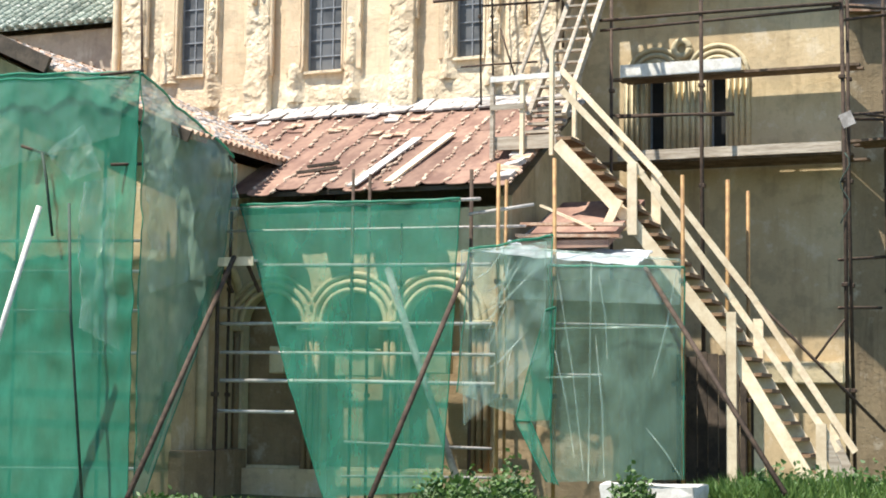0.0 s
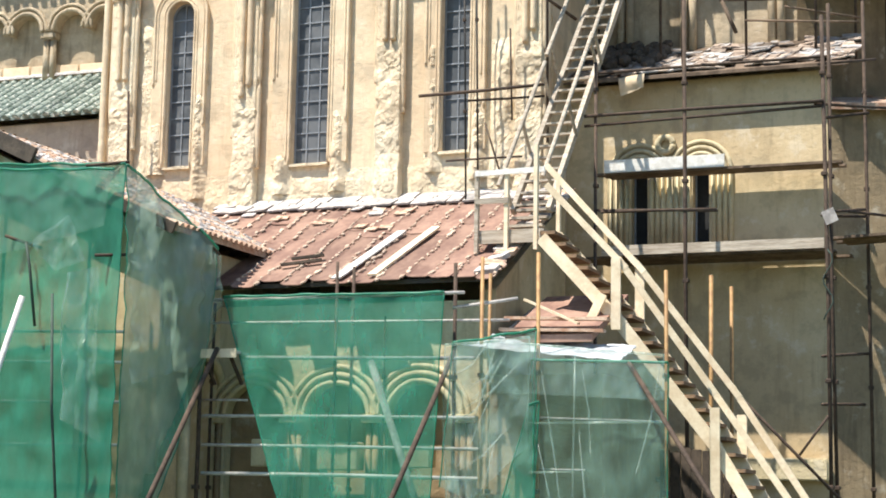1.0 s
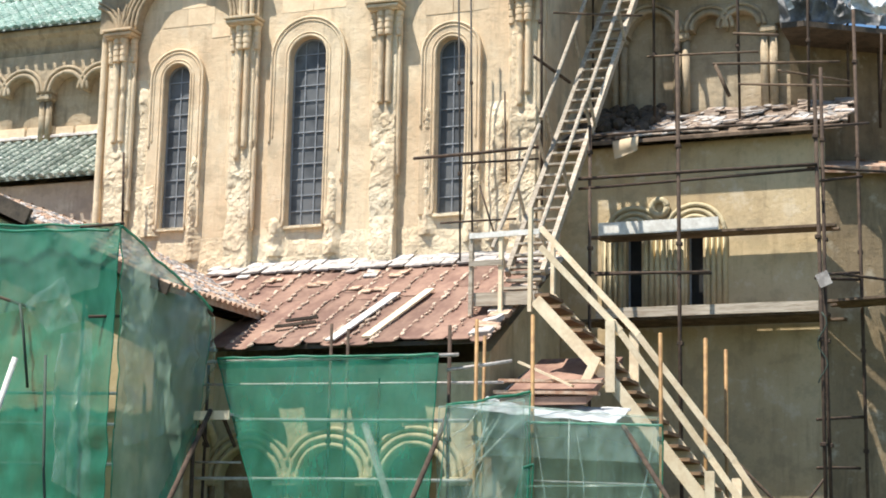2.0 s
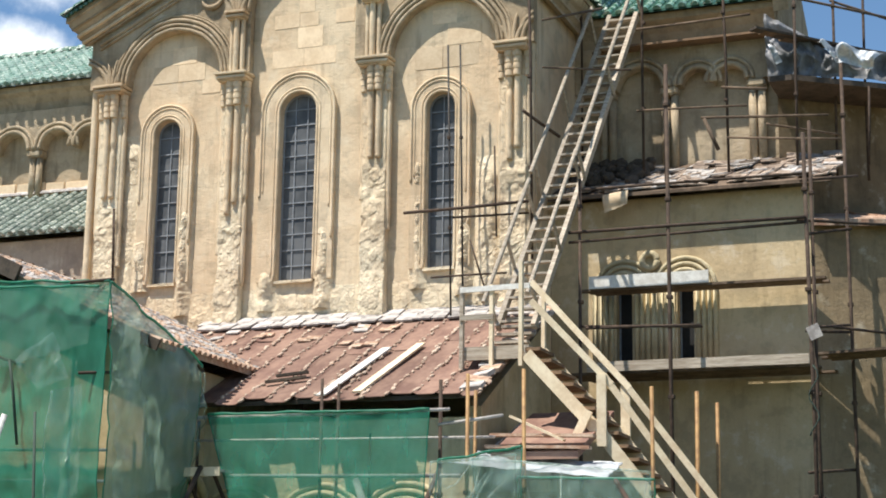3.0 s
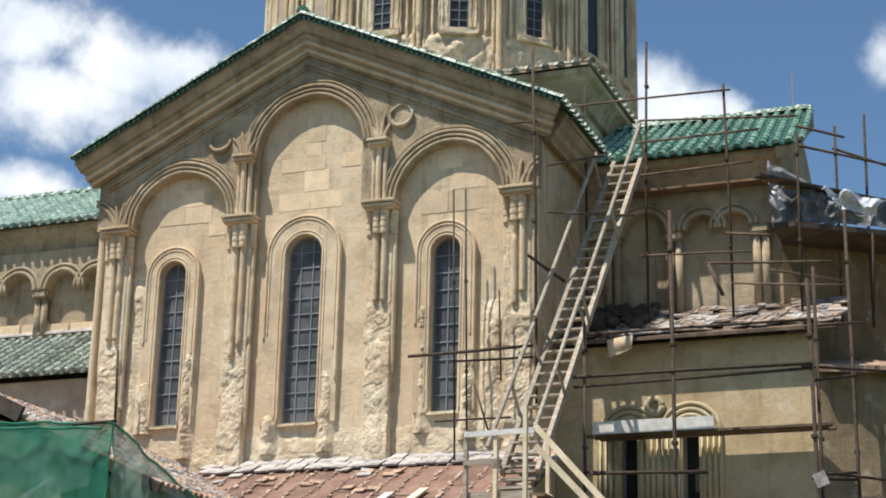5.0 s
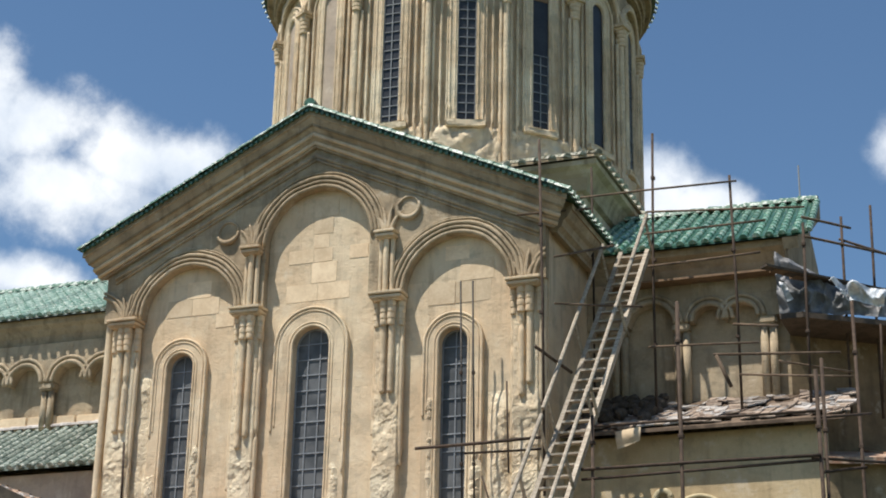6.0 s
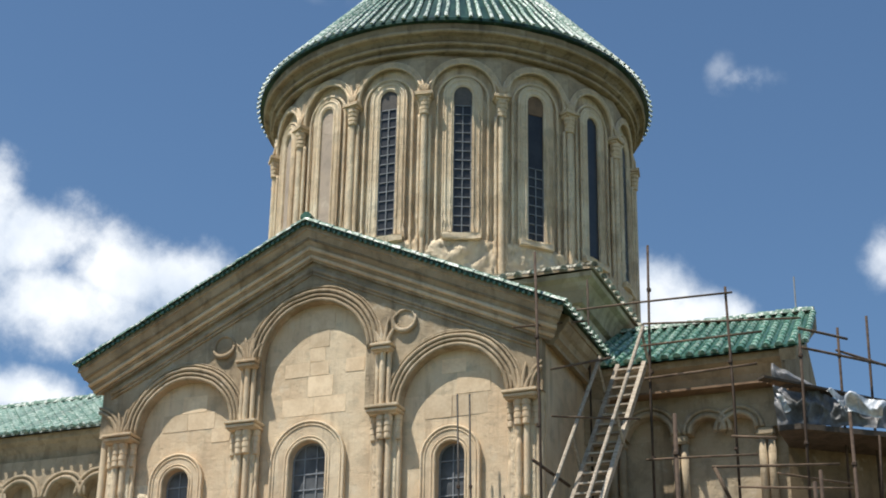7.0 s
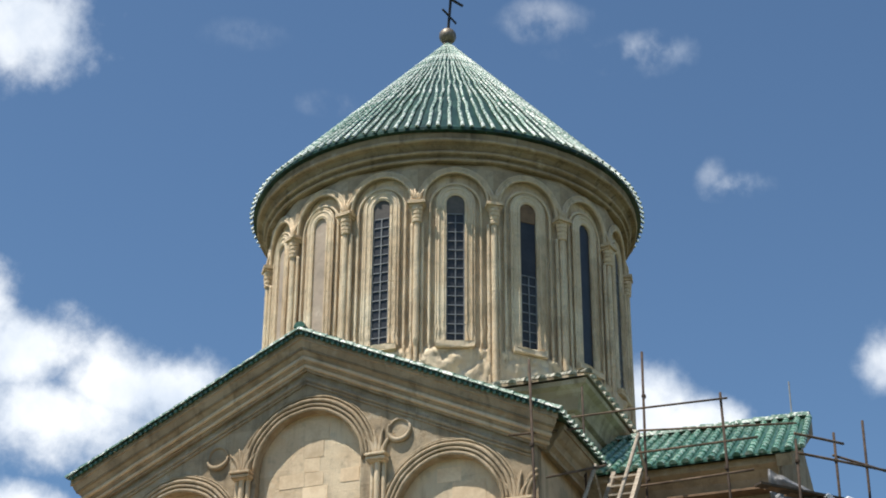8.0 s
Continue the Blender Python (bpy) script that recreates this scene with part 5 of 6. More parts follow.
# pale net layer and film strips added in place of highlights on folds
drape("debris_net", [(-2.9, -7.98, 7.45), (0.1, -7.98, 7.3), (-0.05, -8.0, 6.3), (-2.9, -8.0, 5.75)], M_NETTHIN, "pale green net layer added for the lit folds along the top", 0.1, 60, 30, group=NETS, hems="t")
drape("plastic_film", [(-1.45, -8.06, 6.05), (-0.75, -8.06, 6.55), (-0.35, -8.06, 5.7), (-1.0, -8.06, 5.55)], M_FILM, "crumpled clear film scrap added as a highlight on the green net", 0.16, 30, 30, 4.5, "sheet", hems="")
drape("plastic_film", [(-0.62, -8.06, 5.5), (-0.1, -8.06, 5.6), (0.1, -8.06, 2.6), (-0.7, -8.06, 3.0)], M_FILM, "long crumpled film strip added as a highlight down the green net", 0.2, 30, 60, 4.5, "sheet", hems="l")
drape("debris_net", [(0.22, -7.78, 7.42), (0.92, -5.7, 6.2), (0.72, -5.75, 3.9), (0.27, -7.75, 3.9)], M_NETSIDE, "thin green debris net sloping over the chapel side", 0.16, 50, 50, group=NETS, out=(1, -0.3, 0))
drape("debris_net", [(0.27, -7.77, 3.9), (0.72, -5.77, 3.9), (0.36, -7.5, 0.2), (0.3, -7.8, 0.1)], M_NETSIDE, "thin green debris net gathered at the chapel corner", 0.08, group=NETS, out=(1, -0.3, 0), hems="lr")
drape("plastic_film", [(0.36, -7.8, 7.1), (1.0, -5.85, 6.05), (0.85, -5.85, 4.1), (0.42, -7.7, 3.6)], M_FILM, "wrinkled clear film over the net on the chapel side", 0.22, 50, 50, 4.5, "sheet", out=(1, -0.3, 0), hems="r", crease=1.6)
drape("debris_net", [(0.62, -5.95, 4.3), (0.78, -5.75, 4.3), (0.40, -7.5, 0.5), (0.3, -7.8, 0.9)], M_NET, "narrow twisted strip of green net", 0.05, 10, 40, group=NETS, out=(1, -0.3, 0), hems="")
drape("debris_net", [(5.72, -6.15, 4.35), (7.2, -6.12, 4.55), (7.2, -6.2, 1.35), (5.55, -6.2, 1.95)], M_NETTHIN, "thin crumpled green net over the scaffold", 0.18, scale=2.6, group=NETS)
annex_net = drape("debris_net", [(7.1, -6.1, 4.05), (9.4, -6.1, 3.98), (9.4, -6.15, 0.6), (7.2, -6.15, 0.5)], M_NETTHIN, "thin grey-green net boxed round the annex", 0.08, group=NETS)
for a, b_ in (((7.3, -6.2, 3.9), (7.75, -6.2, 0.7)), ((7.2, -6.2, 2.9), (7.6, -6.2, 0.9)), ((8.0, -6.2, 3.9), (8.15, -6.2, 2.5)), ((9.3, -6.2, 3.9), (8.9, -6.2, 2.2)), ((7.95, -6.2, 2.9), (8.1, -6.2, 0.6)), ((8.8, -6.2, 1.4), (9.35, -6.2, 0.65))):
    bm = bmesh.new()
    tube(bm, [a, Vector(a).lerp(Vector(b_), 0.5) + Vector((0.05, -0.03, 0)), b_], [0.005, 0.016, 0.005], 6)
    part("fold", bm, M_FOLD, annex_net, smooth=True)
drape("debris_net", [(7.1, -6.22, 3.3), (7.27, -6.2, 3.35), (7.2, -6.25, 1.5), (6.6, -6.25, 1.5)], M_NET, "folded flap of bright green net", 0.04, 14, 30, group=NETS)
drape("debris_net", [(6.6, -6.22, 1.5), (6.85, -6.22, 1.5), (7.35, -6.25, 0.45), (7.15, -6.25, 0.5)], M_NET, "folded flap of bright green net", 0.04, 10, 24, group=NETS)
drape("plastic_sheet", [(5.9, -4.7, 4.6), (8.5, -4.7, 4.35), (8.6, -6.05, 4.02), (5.9, -6.1, 4.3)], M_TARP, "crumpled white plastic sheet on the annex scaffold", 0.09, 40, 20, 3.0, "sheet", out=(0, 0, 1))
drape("plastic_film", [(6.39, -6.3, 4.35), (9.38, -6.3, 4.08), (9.38, -6.32, 3.36), (6.5, -6.32, 3.5)], M_FILM, "crumpled clear plastic film over the annex net", 0.12, 90, 40, 4.5, "sheet")
hung_film = drape("plastic_film", [(5.65, -6.3, 4.3), (7.15, -6.3, 4.4), (7.1, -6.3, 2.6), (5.72, -6.32, 1.4)], M_FILM, "crumpled clear plastic film hung over the scaffold", 0.14, 60, 70, 4.5, "sheet")
random.seed(77)
for k in range(9):
    f = random.random()
    a_ = Vector((7.1 - 0.7 * random.random(), -6.4, 4.35 - 1.7 * f))
    b_ = Vector((5.75 + 0.8 * random.random(), -6.42, 3.5 - 2.1 * f + random.uniform(-0.6, 0.6)))
    bm = bmesh.new()
    tube(bm, [a_, a_.lerp(b_, 0.5) + Vector((0, -0.03, -0.12)), b_], [0.005, 0.013, 0.005], 6)
    part("fold", bm, M_FOLD, hung_film, smooth=True)
for a, b_ in (((7.9, -6.26, 4.1), (7.85, -6.26, 0.5)), ((7.12, -6.26, 3.0), (9.4, -6.26, 3.02)), ((7.12, -6.26, 2.2), (7.9, -6.26, 2.22))):
    bm = bmesh.new()
    tube(bm, [a, b_], 0.018, 6)
    part("seam", bm, M_FILM, annex_net, smooth=True)
net_scaffold = thing("net_scaffold", "tube frame with pale rails behind the green net", "scaffold", "scaffolds")
for z0, z1 in ((4.58, 4.51), (4.04, 3.98), (3.33, 3.3), (2.58, 2.57), (0.55, 0.6)):
    bm = bmesh.new()
    tube(bm, [(-5.5, -7.6, z0 + 0.08), (-2.5, -7.6, z0), (0.2, -7.6, z1)], 0.03, 6)
    part("rail", bm, M_WPIPE, net_scaffold, smooth=True)
for x in (-4.6, -2.4, -0.6):
    bm = bmesh.new()
    tube(bm, [(x, -7.55, 0.0), (x, -7.55, 7.3)], 0.03, 6)
    part("post", bm, M_PIPE, net_scaffold, smooth=True)
bm = bmesh.new()
tube(bm, [(3.93, -5.5, 4.13), (5.34, -5.5, 0.32)], 0.07, 8)
tagged(part("diagonal_brace", bm, M_PALE, smooth=True), "pale diagonal brace behind the porch net", "brace")

# ---------------------------------------------------------------- stairs
stair = thing("timber_stair", "new pine site stair climbing to the porch roof", "stairs")
FLIGHTS = [(6.62, 6.55), (8.05, 5.02), (9.7, 2.92), (11.15, 0.5)]  # x and height of the nosing line, from the top


def broken_line(name, pts, y, dz, wide, high):
    """Boards laid end to end along a bent line, each lapping the next a little."""
    for n, (a, b) in enumerate(zip(pts, pts[1:])):
        d = Vector((b[0] - a[0], 0, b[1] - a[1])).normalized() * 0.12
        bm = bmesh.new()
        beam(bm, (a[0] - d.x * (n > 0), y + 0.004 * n, a[1] + dz - d.z * (n > 0)), (b[0] + d.x, y + 0.004 * n, b[1] + dz + d.z), wide, high)
        part(name, bm, M_NEWWOOD, stair)


broken_line("stringer", FLIGHTS, -4.2, -0.14, 0.05, 0.22)
broken_line("stringer", FLIGHTS, -3.3, 0.02, 0.05, 0.24)
broken_line("handrail", [(6.72, 7.36), (8.12, 5.88), (9.7, 3.68), (11.45, 1.15)], -4.24, 0, 0.05, 0.11)
broken_line("handrail", [(6.4, 7.92), (8.18, 5.95), (9.9, 3.69), (11.58, 1.12)], -3.26, 0, 0.05, 0.11)
bm = bmesh.new()
bx(bm, -0.15, 0.13, -0.43, 0.42, -0.03, 0.03)
tread = None
for (xa, za), (xb, zb), n in zip(FLIGHTS, FLIGHTS[1:], (7, 9, 9)):
    for k in range(n):
        f = (k + 0.5) / n
        m_ = pose(xa + (xb - xa) * f + 0.02, -3.75, za + (zb - za) * f + 0.06, 0, random.uniform(-1.5, 1.5), random.uniform(-1, 1))
        if tread is None:
            tread = part("tread", bm, M_TREAD, stair)
            tread.matrix_basis = m_
        else:
            same_mesh("tread", tread, stair, m_)
for x, y, z0, z1 in ((8.03, -4.29, 4.72, 5.97), (9.76, -4.29, 0.3, 3.36), (11.25, -4.29, 0.3, 1.5), (8.17, -3.21, 4.8, 5.92), (10.0, -3.21, 0.3, 3.3), (11.3, -3.21, 0.3, 1.5)):
    bm = bmesh.new()
    beam(bm, (x, y, z0), (x, y, z1), 0.17, 0.05, (0, 1, 0))
    part("post", bm, M_NEWWOOD, stair)
bm = bmesh.new()
beam(bm, (7.55, -4.3, 4.85), (7.8, -4.3, 5.35), 0.05, 0.16)
part("cleat", bm, M_NEWWOOD, stair)
for y in (-4.25, -3.3):
    bm = bmesh.new()
    beam(bm, (11.3, y, 1.2), (11.7, y, 0.3), 0.05, 0.18)
    part("brace", bm, M_GREYWOOD, stair)

landing = thing("stair_landing", "weathered timber landing with guard posts on the porch roof", "landing")
bm = bmesh.new()
for k in range(5):
    bx(bm, 5.2, 6.5, -3.7 + 0.2 * k, -3.52 + 0.2 * k, 6.62, 6.67)
part("deck", bm, M_GREYWOOD, landing)
bm = bmesh.new()
bx(bm, 5.2, 6.45, -3.72, -3.67, 6.42, 6.66)
part("fascia", bm, M_GREYWOOD, landing)
for x, y, h in ((5.22, -3.74, 1.2), (5.8, -3.74, 1.2), (6.52, -4.2, 1.5), (6.5, -2.8, 1.2)):
    bm = bmesh.new()
    beam(bm, (x, y, 6.2), (x, y, 6.6 + h), 0.07, 0.1)
    part("post", bm, M_NEWWOOD if x > 5.5 else M_GREYWOOD, landing)
for a, b in (((5.2, -3.8, 7.72), (6.55, -3.8, 7.74)), ((5.2, -3.8, 7.2), (5.85, -3.8, 7.2))):
    bm = bmesh.new()
    beam(bm, a, b, 0.04, 0.1)
    part("guard_rail", bm, M_WPIPE if a[2] > 7.5 else M_GREYWOOD, landing)
for k in range(4):
    bm = bmesh.new()
    bx(bm, 5.5, 6.2, -2.9 + 0.28 * k, -2.7 + 0.28 * k, 6.85 + 0.2 * k, 6.9 + 0.2 * k)
    part("step", bm, M_GREYWOOD, landing)

ladder = thing("roof_ladder", "long weathered timber ladder stair with pole handrails", "ladder")
L0, L1 = Vector((5.78, -2.3, 7.25)), Vector((6.72, 2.35, 15.05))
side = Vector((0.36, 0, 0))
for s in (-1, 1):
    bm = bmesh.new()
    beam(bm, L0 + side * s, L1 + side * s * 0.85, 0.09, 0.17, (0, -1, 0))
    part("stringer", bm, M_GREYWOOD, ladder)
bm = bmesh.new()
bx(bm, -0.36, 0.36, -0.09, 0.09, -0.02, 0.02)
rung = None
for k in range(30):
    m_ = Matrix.Translation(L0.lerp(L1, (k + 0.5) / 30))
    if rung is None:
        rung = part("tread", bm, M_GREYWOOD, ladder)
        rung.matrix_basis = m_
    else:
        same_mesh("tread", rung, ladder, m_)
up = Vector((0, -0.55, 0.55))
for s, f0, f1 in ((-1, -0.02, 0.34), (1, 0.0, 0.42), (-1, 0.36, 0.92), (1, 0.4, 1.02)):
    bm = bmesh.new()
    tube(bm, [L0.lerp(L1, f0) + side * s * 1.15 + up, L0.lerp(L1, f1) + side * s * 1.1 + up], 0.045, 8)
    part("handrail", bm, M_GREYWOOD, ladder)
    for f in (f0 + 0.03, (f0 + f1) / 2, f1 - 0.02):
        bm = bmesh.new()
        p = L0.lerp(L1, f) + side * s * 1.12
        tube(bm, [p, p + up], 0.035, 6)
        part("handrail_post", bm, M_GREYWOOD, ladder)

# ---------------------------------------------------------------- scaffolds
EAST_POLES = [  # from, to, radius
    ((6.65, -0.90, 10.46), (6.70, -0.90, 0.20), 0.035),
    ((8.44, -0.90, 12.68), (8.49, -0.90, 0.20), 0.040),
    ((11.11, -0.90, 11.03), (11.16, -0.90, 0.20), 0.040),
    ((11.19, -0.60, 11.34), (11.24, -0.60, 0.20), 0.035),
    ((11.64, 0.90, 12.94), (11.69, 0.90, 0.20), 0.035),
    ((12.41, 1.60, 9.96), (12.46, 1.60, 0.20), 0.035),
]
EAST_LEDGERS = [  # from, to, radius
    ((6.43, -0.95, 9.36), (11.13, -0.95, 9.34), 0.035),
    ((6.42, -0.90, 9.17), (11.12, -0.90, 9.26), 0.030),
    ((6.78, -0.95, 7.41), (9.08, -0.95, 7.36), 0.030),
    ((11.16, -0.90, 9.02), (11.72, 0.90, 9.48), 0.030),
    ((11.15, -0.90, 7.22), (11.64, 0.90, 7.55), 0.030),
    ((11.47, -0.20, 7.33), (12.33, 1.20, 7.40), 0.030),
    ((6.70, -0.95, 7.45), (9.10, -0.95, 7.33), 0.025),
    ((11.06, -0.90, 7.16), (11.67, 1.00, 7.42), 0.030),
    ((11.03, -0.90, 4.51), (11.63, 1.00, 4.72), 0.030),
    ((11.02, -0.90, 3.62), (11.53, 1.00, 3.73), 0.030),
    ((10.55, -0.90, 2.63), (11.13, -0.90, 3.41), 0.025),
    ((6.41, -0.50, 10.34), (11.20, -0.50, 10.32), 0.030),
    ((10.99, -0.60, 10.16), (11.88, 0.90, 10.56), 0.030),
    ((10.96, -0.90, 9.31), (12.44, 1.20, 9.58), 0.030),
]
UPPER_POLES = [  # from, to, radius
    ((7.38, 1.60, 17.59), (7.34, 1.60, 10.70), 0.030),
    ((9.11, 1.50, 16.30), (9.19, 1.50, 10.70), 0.030),
    ((10.63, 1.60, 15.04), (10.60, 1.60, 10.70), 0.030),
    ((11.22, 3.20, 15.70), (11.19, 3.20, 11.20), 0.030),
    ((11.80, 3.80, 16.13), (11.77, 3.80, 11.20), 0.030),
    ((5.52, -0.90, 16.65), (5.65, -0.90, 8.89), 0.030),
    ((7.99, 0.90, 13.18), (7.98, 0.90, 10.70), 0.025),
    ((12.00, 2.50, 12.91), (11.94, 2.50, 11.20), 0.025),
    ((5.77, 2.20, 17.22), (5.80, 2.20, 11.20), 0.025),
]
UPPER_LEDGERS = [  # from, to, radius
    ((5.56, 0.20, 15.65), (9.26, 1.50, 16.15), 0.025),
    ((5.04, -0.90, 14.97), (6.24, 0.50, 15.49), 0.025),
    ((5.86, -0.90, 13.93), (6.44, 1.60, 15.00), 0.025),
    ((7.23, 1.50, 14.38), (9.71, 1.50, 14.44), 0.030),
    ((7.24, 1.50, 15.67), (10.70, 1.50, 15.36), 0.025),
    ((7.17, 1.50, 15.15), (9.85, 1.50, 15.16), 0.025),
    ((9.09, 1.40, 12.85), (10.04, 1.40, 12.72), 0.030),
    ((7.24, 1.40, 12.51), (9.62, 1.40, 12.40), 0.025),
    ((8.69, 1.20, 12.16), (11.31, 1.20, 11.97), 0.030),
    ((10.05, 1.20, 11.90), (11.41, 2.20, 11.82), 0.025),
    ((9.22, 1.20, 11.68), (11.54, 1.20, 11.44), 0.025),
    ((10.62, 1.60, 15.17), (11.41, 3.20, 15.41), 0.030),
    ((10.67, 1.60, 14.72), (12.36, 4.00, 14.90), 0.030),
    ((11.15, 3.20, 15.18), (12.36, 4.00, 14.86), 0.030),
    ((8.75, 1.20, 12.13), (9.04, 1.20, 11.43), 0.040),
    ((5.77, -0.60, 13.01), (7.12, 1.40, 13.44), 0.025),
]
FACADE_POLES = [  # from, to, radius
    ((3.70, -0.70, 13.69), (3.84, -0.70, 7.80), 0.022),
    ((3.94, -0.60, 13.70), (4.07, -0.60, 7.81), 0.022),
    ((2.80, -0.80, 10.07), (5.55, -0.80, 10.12), 0.035),
    ((3.86, -0.70, 9.92), (5.51, -0.70, 9.90), 0.025),
    ((3.39, -0.70, 8.68), (5.04, -0.70, 8.68), 0.022),
    ((4.20, -0.60, 9.45), (4.53, -0.60, 8.43), 0.020),
    ((4.69, -0.50, 11.44), (4.75, -0.50, 9.50), 0.020),
    ((5.41, -0.80, 12.05), (5.89, 0.20, 11.72), 0.035),
    ((-4.35, -0.60, 10.75), (-4.28, -0.60, 9.00), 0.030),
]
PORCH_POLES = [  # from, to, radius
    ((0.59, -5.60, 5.28), (0.59, -5.60, 0.00), 0.040),
    ((3.10, -5.20, 5.96), (3.10, -5.20, 0.00), 0.030),
    ((3.34, -5.00, 5.89), (3.34, -5.00, 0.00), 0.030),
    ((5.42, -5.30, 5.84), (5.42, -5.30, 0.00), 0.035),
    ((6.03, -5.60, 5.88), (6.03, -5.60, 0.00), 0.035),
    ((6.03, -5.20, 5.65), (6.03, -5.20, 0.00), 0.030),
    ((7.17, -6.00, 5.86), (7.17, -6.00, 0.00), 0.035),
    ((9.10, -5.00, 5.63), (9.10, -5.00, 0.00), 0.035),
    ((9.20, -2.00, 5.94), (9.20, -2.00, 0.00), 0.040),
    ((9.49, -1.60, 5.77), (9.49, -1.60, 0.00), 0.035),
    ((0.46, -4.90, 5.31), (0.46, -4.90, 0.00), 0.030),
    ((4.19, -5.50, 4.92), (4.19, -5.50, 0.00), 0.020),
]
PORCH_LEDGERS = [  # from, to, radius
    ((0.68, -5.60, 5.28), (5.70, -5.60, 5.28), 0.030),
    ((0.47, -5.20, 4.91), (6.39, -5.20, 4.83), 0.025),
    ((0.38, -5.20, 3.49), (1.37, -5.20, 3.48), 0.020),
    ((1.34, -5.50, 4.23), (5.88, -5.50, 4.15), 0.035),
    ((0.61, -5.50, 3.18), (5.99, -5.50, 3.13), 0.030),
    ((0.63, -5.50, 2.66), (6.00, -5.50, 2.60), 0.030),
    ((0.64, -5.50, 2.15), (6.00, -5.50, 2.10), 0.035),
    ((0.60, -5.50, 1.60), (2.14, -5.50, 1.59), 0.030),
    ((3.15, -5.50, 1.08), (5.91, -5.50, 1.01), 0.025),
    ((3.06, -5.50, 0.48), (5.91, -5.50, 0.52), 0.025),
    ((5.46, -5.50, 5.03), (6.64, -5.50, 5.16), 0.030),
    ((7.22, -6.00, 3.10), (9.37, -6.00, 3.03), 0.020),
    ((7.22, -6.00, 2.26), (8.00, -6.00, 2.25), 0.020),
]
STRUTS = [  # from, to, radius
    ((1.09, -5.90, 4.36), (1.58, -10.00, 0.24), 0.045),
    ((5.64, -5.90, 4.22), (5.47, -9.50, 0.33), 0.045),
    ((8.76, -6.10, 3.98), (11.55, -9.00, 0.54), 0.040),
    ((9.16, -2.00, 4.27), (11.93, -1.60, 1.36), 0.030),
]



def scaffold(name, label, lists, group="scaffolds"):
    sc = thing(name, label, "scaffold", group)
    for kind, rows, mat in lists:
        for a, b, r in rows:
            bm = bmesh.new()
            a, b = Vector(a), Vector(b)
            mid = a.lerp(b, 0.5) + Vector((random.uniform(-1, 1), random.uniform(-1, 1), random.uniform(-1, 1))) * 0.004 * (b - a).length
            tube(bm, [a, mid, b], r, 8)
            part(kind, bm, mat, sc, smooth=True)
            if kind == "pole":
                z = min(a.z, b.z) + 1.9
                while z < max(a.z, b.z) - 0.3:
                    f = (z - a.z) / (b.z - a.z)
                    p = a.lerp(b, f)
                    bm = bmesh.new()
                    bx(bm, p.x - r * 1.5, p.x + r * 1.5, p.y - r * 1.6, p.y + r * 1.4, z - 0.04, z + 0.04)
                    bmesh.ops.bevel(bm, geom=bm.edges[:], offset=0.012, segments=1, affect="EDGES")
                    part("coupler", bm, M_PIPE, sc)
                    z += 1.95
    return sc


random.seed(21)
east = scaffold("east_scaffold", "rusty tube scaffold with plank decks along the rendered wall", [("pole", EAST_POLES, M_PIPE), ("ledger", EAST_LEDGERS, M_PIPE)])
scaffold("roof_scaffold", "rusty tube scaffold standing on the lean-to roof", [("pole", UPPER_POLES, M_PIPE), ("ledger", UPPER_LEDGERS, M_POLEWOOD)])
scaffold("wall_scaffold", "slim dark scaffold tubes before the tall windows", [("pole", FACADE_POLES[:2], M_IRON), ("ledger", FACADE_POLES[2:], M_PIPE)])
scaffold("porch_scaffold", "ochre and rusty tube scaffold round the porch", [("pole", PORCH_POLES[:4] + PORCH_POLES[10:], M_PIPE), ("pole", PORCH_POLES[4:10], M_YPIPE), ("ledger", PORCH_LEDGERS[:4] + PORCH_LEDGERS[8:], M_PALE), ("ledger", PORCH_LEDGERS[4:8], M_WPIPE)])
for a, b, r in STRUTS:
    bm = bmesh.new()
    tube(bm, [a, b], r, 8)
    tagged(part("raking_strut", bm, M_PIPE, smooth=True), "brown raking scaffold tube braced to the ground", "strut", "raking struts")


def deck(x0, x1, y0, y1, z, parent, n=5, mat=M_DARKWOOD, drop=0.0):
    wdt = (y1 - y0) / n
    for k in range(n):
        bm = bmesh.new()
        d0 = random.uniform(-0.25, 0.1)
        beam(bm, (x0 + random.uniform(-0.2, 0.2), y0 + wdt * (k + 0.5), z), (x1 + d0, y0 + wdt * (k + 0.5), z + drop), wdt * 0.96, 0.05)
        part("deck_board", bm, mat, parent)


deck(6.3, 11.2, 0.3, 0.85, 8.42, east, 3, M_POLEWOOD)
deck(6.3, 11.3, -0.2, 0.94, 6.62, east, 5, M_POLEWOOD)
deck(11.2, 13.8, -0.1, 0.8, 6.85, east, 4, M_POLEWOOD, drop=0.1)
deck(6.0, 10.5, 2.4, 2.9, 14.36, east, 2, M_TREAD)
for k in range(4):
    bm = bmesh.new()
    beam(bm, (9.6 + 0.25 * k + random.uniform(-0.3, 0.3), 1.25 + 0.27 * k, 14.02), (13.2 + 0.2 * k, 5.2 + 0.2 * k, 14.12 + random.uniform(-0.06, 0.06)), 0.24, 0.05)
    part("deck_board", bm, M_TREAD if k % 2 else M_DARKWOOD, east)
for x0, x1, z, hh, y, mat in ((6.5, 8.98, 8.56, 0.26, 0.25, M_WPIPE), (6.6, 11.0, 6.74, 0.2, -0.26, M_GREYWOOD)):
    bm = bmesh.new()
    beam(bm, (x0, y, z), (x1, y, z), 0.04, hh)
    part("toe_board", bm, mat, east)
TARPS = "sheets under the eaves scaffold"
